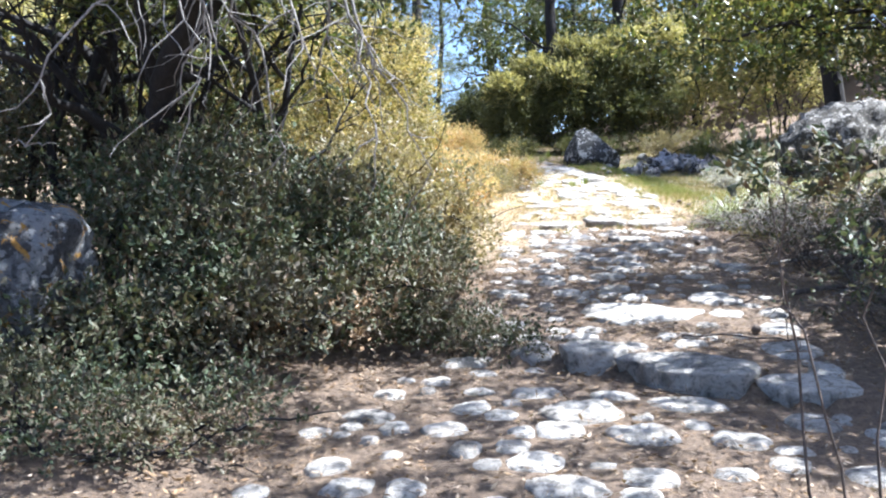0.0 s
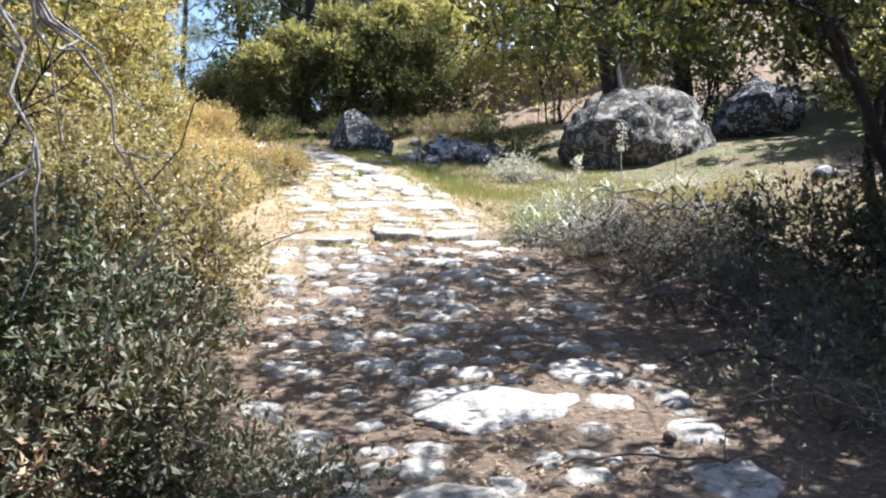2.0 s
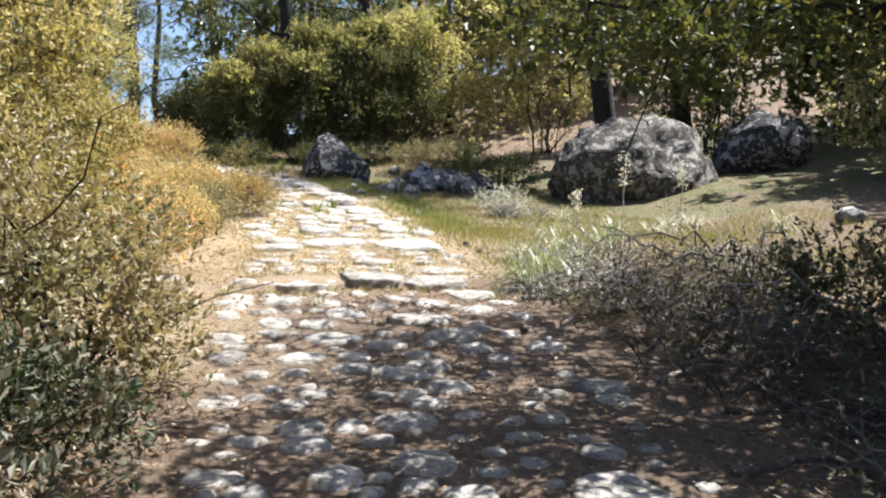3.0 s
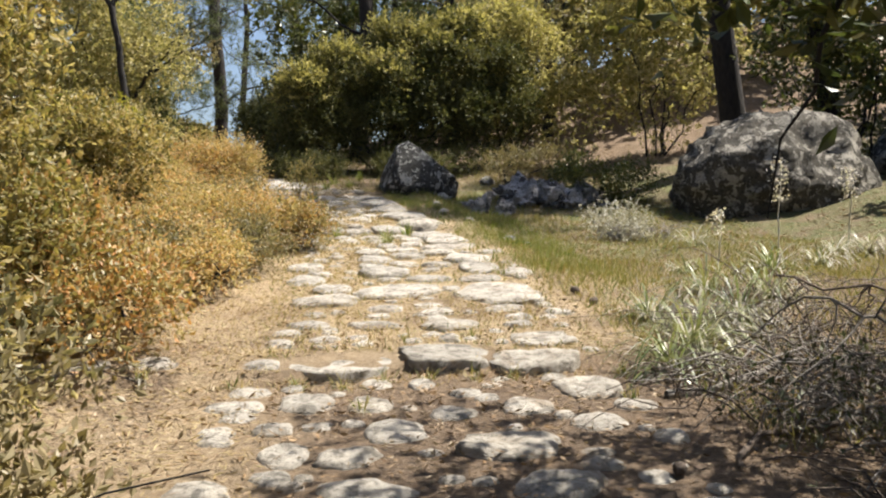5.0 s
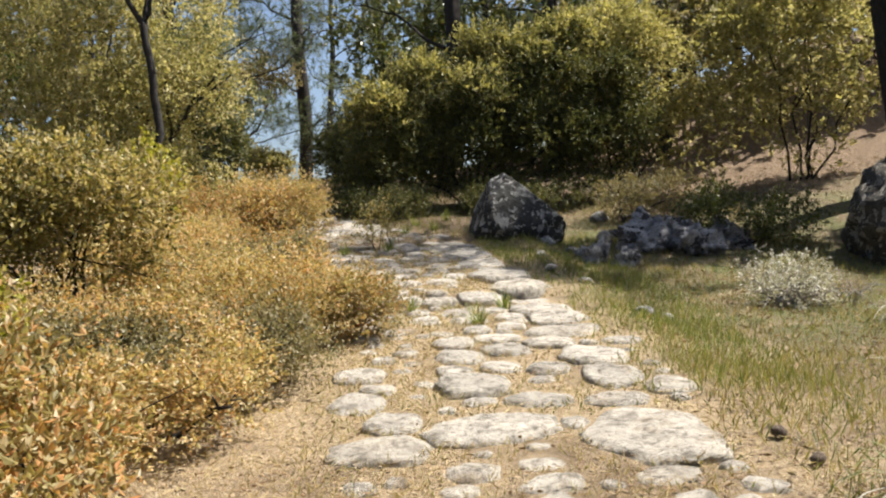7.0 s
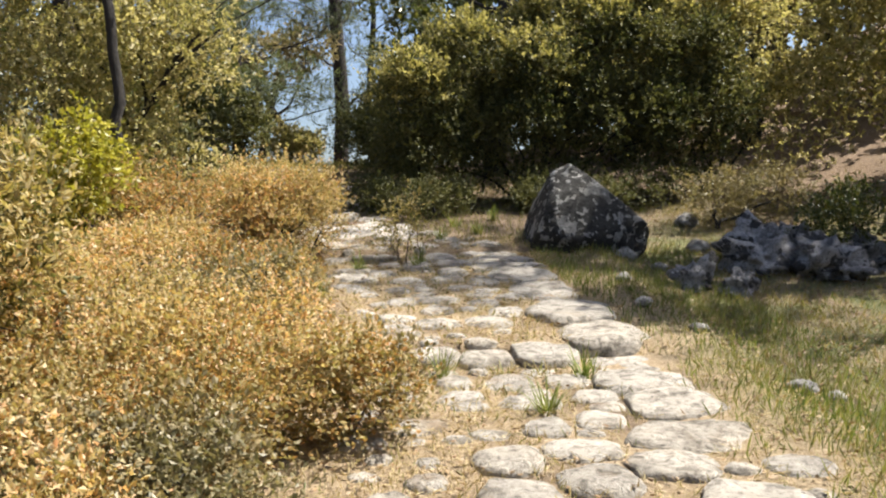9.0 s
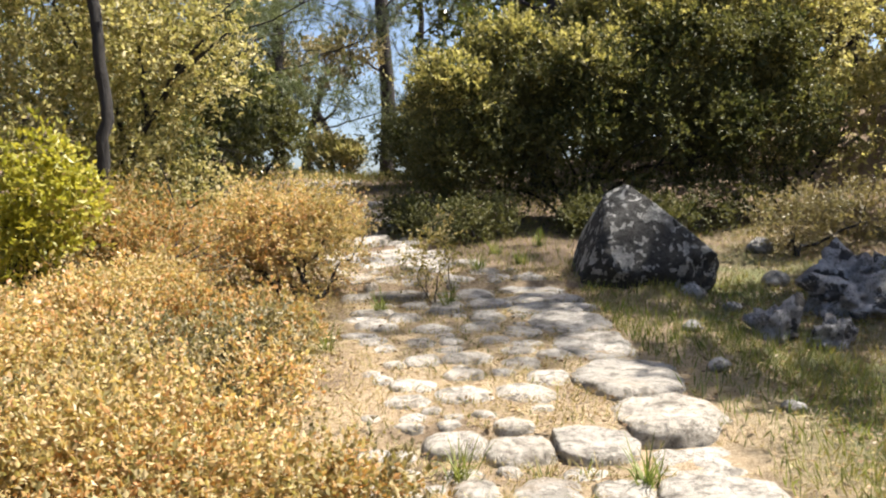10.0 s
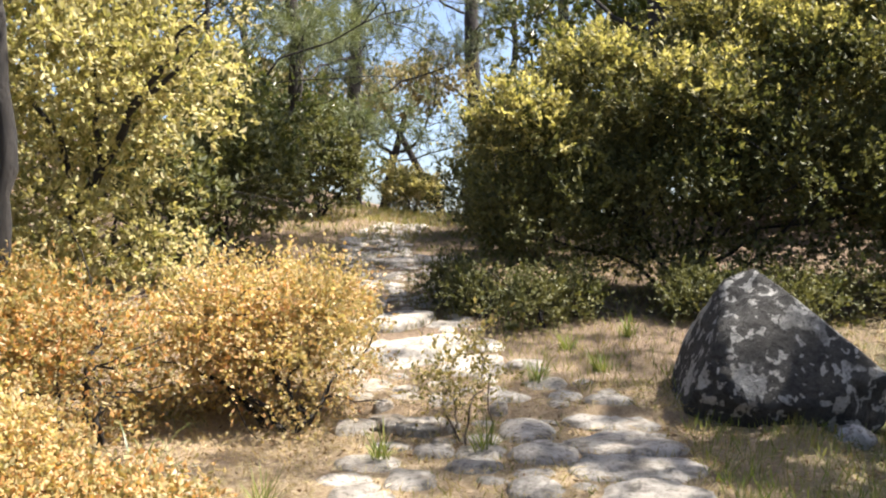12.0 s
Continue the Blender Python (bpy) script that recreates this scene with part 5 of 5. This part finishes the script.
for x, y, s in ((4.4, 25.0, 0.8), (8.4, 25.0, 1.0), (11.5, 25.0, 1.0), (12.0, 18.0, 1.0), (13.0, 12.0, 1.0), (-6.0, 17.5, 1.0), (-5.2, 13.5, 0.9), (-6.4, 9.5, 1.0), (-5.4, 7.0, 0.9), (2.0, 36.0, 0.9), (2.2, 27.5, 0.6), (3.6, 26.0, 0.6), (5.6, 27.5, 0.8), (7.0, 28.5, 0.9), (9.2, 27.5, 0.9), (1.8, 31.0, 0.7), (1.6, 40.0, 0.9), (-6.6, 42.0, 1.0), (5.5, 42.0, 1.2), (-9.0, 44.0, 1.3), (0.8, 47.0, 0.9)):
    spread_copy(bush_a if far_rng.random() < 0.6 else bush_b, x, y, s)


# ---- strap-leaved tufts, flower spikes, fallen branches ----
def blades(rng, n, length, width, spread, seg=6, lift=1.0, arch=0.0):
    """Arching strap leaves from one root."""
    a = rng.uniform(0, 6.28, n)
    L = length * rng.uniform(0.6, 1.25, n)
    tilt = rng.uniform(0.15, 1.0, n) * spread
    u = np.linspace(0, 1, seg + 1)
    out = np.stack([np.cos(a), np.sin(a), np.zeros(n)], -1)
    side = np.stack([-np.sin(a), np.cos(a), np.zeros(n)], -1)
    h = lift * L[:, None] * (u * np.cos(tilt)[:, None] - (u ** 2.2) * (0.75 * np.sin(tilt)[:, None] + arch))
    q = L[:, None] * u * np.sin(tilt * 0.5 + 0.35)[:, None]
    c = out[:, None] * q[..., None] + np.array([0, 0, 1.0]) * h[..., None] + rng.normal(0, 0.02, (n, 1, 3)) * (1, 1, 0)
    wd = width * (1 - u ** 2.5 * 0.92) * 0.5
    l, r = c - side[:, None] * wd[None, :, None], c + side[:, None] * wd[None, :, None]
    v = np.stack([l, r], 2).reshape(-1, 3)
    k = np.arange(n)[:, None] * (seg + 1) * 2 + np.arange(seg)[None] * 2
    f = np.stack([k, k + 1, k + 3, k + 2], -1).reshape(-1, 4)
    return v, f


def tuft(name, x, y, n, length, width, seed, label, dead_share=0.3, spread=1.2, mat=None):
    rng = np.random.default_rng(seed)
    x, y = settle(x, y)
    ob = new(name)
    ob.location = (x, y, ground_at(x, y) - 0.01)
    tagged(ob, label, "plant")
    piece("green_leaves", raw_mesh("green_leaves", *blades(rng, int(n * (1 - dead_share)) + 1, length, width, spread, arch=0.0 if mat else 0.5), mat or M_STRAP, True), ob)
    if dead_share > 0:
        piece("withered_leaves", raw_mesh("withered_leaves", *blades(rng, int(n * dead_share) + 1, length * 0.9, width, 1.6, lift=0.7, arch=0.35), M_SILVER, True), ob, "withered silvery leaves")
    return ob


for k, (x, y, n, L, dead_share) in enumerate(((2.95, 10.15, 60, 0.50, 0.25), (3.2, 10.45, 60, 0.55, 0.35), (3.45, 10.9, 60, 0.55, 0.5), (3.8, 11.1, 60, 0.55, 0.6), (3.25, 11.2, 50, 0.5, 0.4), (4.2, 11.5, 60, 0.55, 0.6), (3.9, 11.8, 40, 0.5, 0.5),
                                              (5.2, 14.5, 22, 0.5, 0.8), (5.9, 13.4, 40, 0.5, 0.8), (6.4, 13.6, 40, 0.5, 0.8), (5.4, 12.9, 30, 0.45, 0.7), (4.7, 12.4, 40, 0.5, 0.6), (6.8, 12.6, 30, 0.5, 0.8), (4.2, 12.9, 16, 0.45, 0.8))):
    tuft("asphodel", x, y, int(n * 3), L * 1.35, 0.011, 600 + k, "clump of strap leaves, green and withered silver", dead_share, 1.55)


def tangle(x, y, r, h, n, mat, seed, label):
    """A springy heap of thin dead stalks, arching over one another."""
    rng = np.random.default_rng(seed)
    ob = new("dead_brush")
    base = np.array([x, y, ground_at(x, y)])
    ob.location = base
    tagged(ob, label, "brush")
    for _ in range(n):
        a, q = rng.uniform(0, 6.28), r * math.sqrt(rng.random())
        s = np.array([x + q * math.cos(a), y + q * math.sin(a), 0.0])
        e = s + np.array([rng.normal(0, r * 0.8), rng.normal(0, r * 0.8), 0.0])
        s[2], e[2] = height(s[0], s[1]) - 0.01, height(e[0], e[1]) + abs(rng.normal(0, h * 0.4))
        t = rng.uniform(0.002, 0.006)
        piece("stalk", raw_mesh("stalk", *tube(wander(rng, s, e, 9, -h / max(0.3, np.linalg.norm(e - s)) * rng.uniform(0.2, 0.7), 0.11) - base, [t, t * 0.4], 4), mat, True), ob)


for k, (x, y, r, h) in enumerate(((3.15, 9.75, 0.42, 0.30), (3.6, 10.1, 0.5, 0.36), (4.15, 10.3, 0.5, 0.36), (3.5, 9.3, 0.5, 0.3), (4.3, 9.5, 0.55, 0.36), (3.9, 8.7, 0.5, 0.3), (3.3, 8.2, 0.45, 0.26), (3.5, 10.75, 0.4, 0.34), (4.2, 11.1, 0.5, 0.36), (5.0, 10.6, 0.5, 0.4), (3.4, 7.2, 0.45, 0.24), (4.85, 15.4, 0.3, 0.26))):
    tangle(x, y, r, h * 0.8, 62, M_DEAD if k % 2 else M_TWIG, 660 + k, "springy heap of grey dead stalks" if k % 2 else "springy heap of brown dead stalks")
tuft("grass_clump", 0.05, 17.35, 60, 0.62, 0.008, 620, "clump of thin arching dry grass", 0.5, 1.1)
for k, (x, y) in enumerate(((1.05, 10.34), (1.28, 10.3), (1.5, 10.33), (1.72, 10.36), (1.95, 10.33), (2.15, 10.28), (1.35, 9.9), (2.6, 9.8), (2.7, 10.2), (0.3, 10.45), (0.75, 10.4), (1.7, 11.0), (2.05, 10.95), (1.9, 15.15), (2.1, 15.2))):
    tuft("grass_clump", x, y, 44, 0.11, 0.006, 670 + k, "short tuft of grass at the foot of a stone step", 0.4, 1.0, M_GRASS)
tuft("grass_clump", -0.35, 18.5, 50, 0.6, 0.008, 621, "clump of thin arching dry grass", 0.6, 1.1)
for k, (x, y) in enumerate(((2.15, 19.6), (1.75, 19.3), (1.95, 20.2), (1.5, 20.8), (2.4, 20.6), (1.0, 18.0), (0.62, 17.3), (2.0, 14.45), (2.3, 15.05), (1.55, 15.15), (1.5, 18.2), (0.75, 16.9), (-1.2, 22.4), (-1.6, 24.0))):
    tuft("grass_clump", x, y, 50, 0.2, 0.007, 630 + k, "small clump of fresh green grass", 0.1, 0.8, M_FRESH)
for k, (x, y, h) in enumerate(((5.2, 13.2, 0.85), (6.3, 13.9, 0.7), (4.55, 13.0, 0.5))):
    rng = np.random.default_rng(650 + k)
    ob = new("flower_spike")
    ob.location = (x, y, ground_at(x, y))
    tagged(ob, "tall pale flower spike with whitish florets", "flower")
    stem = wander(rng, (0, 0, 0), (0.03, 0, h), 8, 0, 0.03)
    piece("stem", raw_mesh("stem", *tube(stem, [0.008, 0.004], 6), M_SILVER, True), ob)
    at = np.stack([rng.normal(0, 0.04, 110), rng.normal(0, 0.04, 110), h * rng.uniform(0.6, 1.05, 110)], -1)
    head = piece("flower_head", raw_mesh("flower_head", *leaf_quads(rng, at, unit(rng.normal(0, 1, (110, 3))), np.full(110, 0.032), np.full(110, 0.02)), M_FLOWER), ob, "whitish florets")
    head["kind"] = "stuff"


def fallen(x0, y0, x1, y1, r, seed, up=0.06, twigs=10, mat=None, lift=0.0, label="crooked fallen branch with bare side twigs"):
    rng = np.random.default_rng(seed)
    line = wander(rng, (x0, y0, 0), (x1, y1, 0), 14, 0, 0.10)
    line[:, 2] = height(line[:, 0], line[:, 1]) + r * 0.7 + np.abs(rng.normal(0, up, 14)) * np.sin(np.linspace(0, 3.14, 14)) + lift * np.linspace(0, 1, 14)
    base = line[0].copy()
    ob = new("fallen_branch")
    ob.location = base
    tagged(ob, label, "branch")
    piece("branch", raw_mesh("branch", *tube(line - base, [r, r * 0.4], 7), mat or M_TWIG, True), ob)
    d = np.linalg.norm(line[-1] - line[0])
    for _ in range(twigs):
        q = line[rng.integers(2, 14)]
        e = q + np.array([rng.normal(0, 0.22) * d, rng.normal(0, 0.2) * d, 0])
        e[2] = height(e[0], e[1]) + abs(rng.normal(0.05, 0.12))
        piece("twig", raw_mesh("twig", *tube(wander(rng, q, e, 6, -0.06, 0.12) - base, [r * 0.4, r * 0.12], 5), mat or M_TWIG, True), ob)
    return ob


for k, s in enumerate(((2.75, 9.75, 4.9, 9.9, 0.022), (3.0, 9.2, 4.6, 8.7, 0.018), (2.7, 8.9, 3.9, 9.7, 0.014), (3.2, 8.3, 5.0, 9.3, 0.02), (2.5, 6.7, 3.9, 6.2, 0.02), (2.9, 7.4, 4.3, 6.6, 0.018), (2.8, 7.9, 4.2, 8.1, 0.014))):
    fallen(*s, 700 + k, mat=M_TWIG if k % 3 else M_DEAD)
for k, s in enumerate(((4.4, 8.6, 3.3, 9.5, 0.016, 0.5), (4.8, 9.0, 3.6, 10.3, 0.014, 0.45), (5.0, 7.9, 3.5, 8.3, 0.015, 0.4), (4.2, 7.2, 3.3, 6.3, 0.012, 0.3), (5.2, 10.0, 4.3, 9.2, 0.016, 0.55))):
    fallen(*s[:5], 720 + k, 0.12, 12, M_TWIG if k % 2 else M_DEAD, s[5], "dead branch propped up among the brushwood")
fallen(1.35, 5.62, 2.3, 5.5, 0.009, 740, 0.02, 3, M_TWIG, 0.02, "thin dark twig lying across the paving")
fallen(-2.0, 5.05, -0.9, 5.25, 0.012, 741, 0.05, 2, M_DEAD, 0.35, "pale bare twig sticking out of a shrub")
for k, (x, y) in enumerate(((2.0, 5.72), (3.02, 11.62), (2.98, 11.9), (2.45, 8.9))):
    bm = bmesh.new()
    bmesh.ops.create_uvsphere(bm, u_segments=12, v_segments=9, radius=1)
    for v in bm.verts:
        q = math.atan2(v.co.y, v.co.x)
        v.co *= 1 + 0.13 * math.cos(6 * q + 5 * v.co.z)
        v.co.z *= 1.3
    ob = part("pine_cone", bm, M_TWIG, None)
    ob.scale = (0.027, 0.027, 0.027)
    ob.location, ob.rotation_euler = (x, y, ground_at(x, y) + 0.03), (1.3, 0.3, k * 1.9)
    tagged(ob, "dark fallen pine cone lying on the ground", "pine cone")


# ---- grass, litter ----
def scatter(name, n, area, length, width, mat, seed, label, lean=0.5, flat=False, keep=None):
    """Many blades or fallen leaves over a stretch of ground."""
    rng = np.random.default_rng(seed)
    x, y = rng.uniform(area[0], area[1], n), rng.uniform(area[2], area[3], n)
    dens = 0.5 + 0.5 * np.sin(2.3 * x + 1.1 * y + seed) * np.sin(1.7 * y - 1.9 * x + 2 * seed)
    ok = rng.random(n) < 0.25 + 0.9 * dens
    if keep is not None:
        ok &= keep(x, y)
    x, y = x[ok], y[ok]
    n = len(x)
    at = np.stack([x, y, height(x, y) + (rng.uniform(0.004, 0.03, n) if flat else -0.004)], -1)
    way = unit(np.stack([rng.normal(0, 1, n), rng.normal(0, 1, n), rng.normal(0, 0.25, n)], -1)) if flat else unit(np.stack([rng.normal(0, lean, n), rng.normal(0, lean, n), np.ones(n)], -1))
    L = length * rng.uniform(0.5, 1.5, n)
    ob = piece(name, raw_mesh(name, *leaf_quads(rng, at, way, L, np.full(n, width) * rng.uniform(0.7, 1.3, n)), mat))
    return tagged(ob, label, "grass" if not flat else "leaf litter", kind="stuff")


def off_stones(x, y):
    ok = np.ones(len(x), bool)
    for a, b, c, d in laid:
        ok &= ((x - a) / (c * 1.02)) ** 2 + ((y - b) / (d * 1.02)) ** 2 > 1
    return ok


scatter("leaf_litter", 40000, (-3.0, 5.5, 2.2, 11.0), 0.035, 0.014, M_LITTER, 800, "brown fallen leaves scattered over the soil", flat=True, keep=off_stones)
scatter("needle_litter", 36000, (-1.5, 4.5, 2.2, 12.0), 0.07, 0.003, M_LITTER, 801, "fallen pine needles scattered over the soil", flat=True, keep=off_stones)
# straw kept to the same sunlit ground as the soil's straw mask
scatter("straw_litter", 38000, (-0.6, 3.2, 8.6, 19.0), 0.06, 0.004, M_STRAW, 802, "bleached dry straw lying over the soil", flat=True, keep=lambda x, y: off_stones(x, y) & ((y > 10.4) | (x < 0.9)))
scatter("fallen_leaf_litter", 22000, (-0.4, 4.5, 10.3, 19.0), 0.028, 0.013, M_LITTER, 809, "small brown leaves fallen on the dry straw", flat=True, keep=off_stones)
scatter("dry_grass", 30000, (-0.6, 2.6, 10.2, 18.6), 0.05, 0.004, M_STRAW, 803, "short bleached dry grass", 0.8, keep=off_stones)
scatter("green_grass", 36000, (2.75, 6.2, 12.0, 21.0), 0.06, 0.006, M_GRASS, 804, "thin green and yellowing grass on the verge", 0.5, keep=lambda x, y: off_stones(x, y) & (x > road_right(np.minimum(y, 18)) - 0.02))
scatter("verge_grass", 20000, (2.9, 7.5, 9.0, 13.5), 0.09, 0.006, M_GRASS, 805, "yellow-green grass among the tufts", 0.6)
scatter("upper_grass", 22000, (-1.8, 3.2, 18.8, 26.0), 0.07, 0.006, M_GRASS, 806, "green and brown grass by the upper road", 0.5, keep=off_stones)
scatter("crest_grass", 12000, (-2.6, 1.6, 25.5, 37.0), 0.13, 0.012, M_GRASS, 811, "brown and green grass at the crest", 0.7)
scatter("bank_litter", 14000, (3.0, 9.0, 13.0, 23.0), 0.045, 0.016, M_LITTER, 807, "brown fallen leaves on the bank", flat=True)
scatter("kerb_grass", 9000, (2.3, 3.7, 12.6, 19.2), 0.085, 0.006, M_FRESH, 810, "fresh green grass along the kerb", 0.4, keep=lambda x, y: off_stones(x, y) & (x > road_right(y) - 0.25))
scatter("joint_grass", 12000, (0.9, 2.8, 10.4, 19.0), 0.05, 0.005, M_GRASS, 808, "green grass in the joints of the paving", 0.7, keep=off_stones)
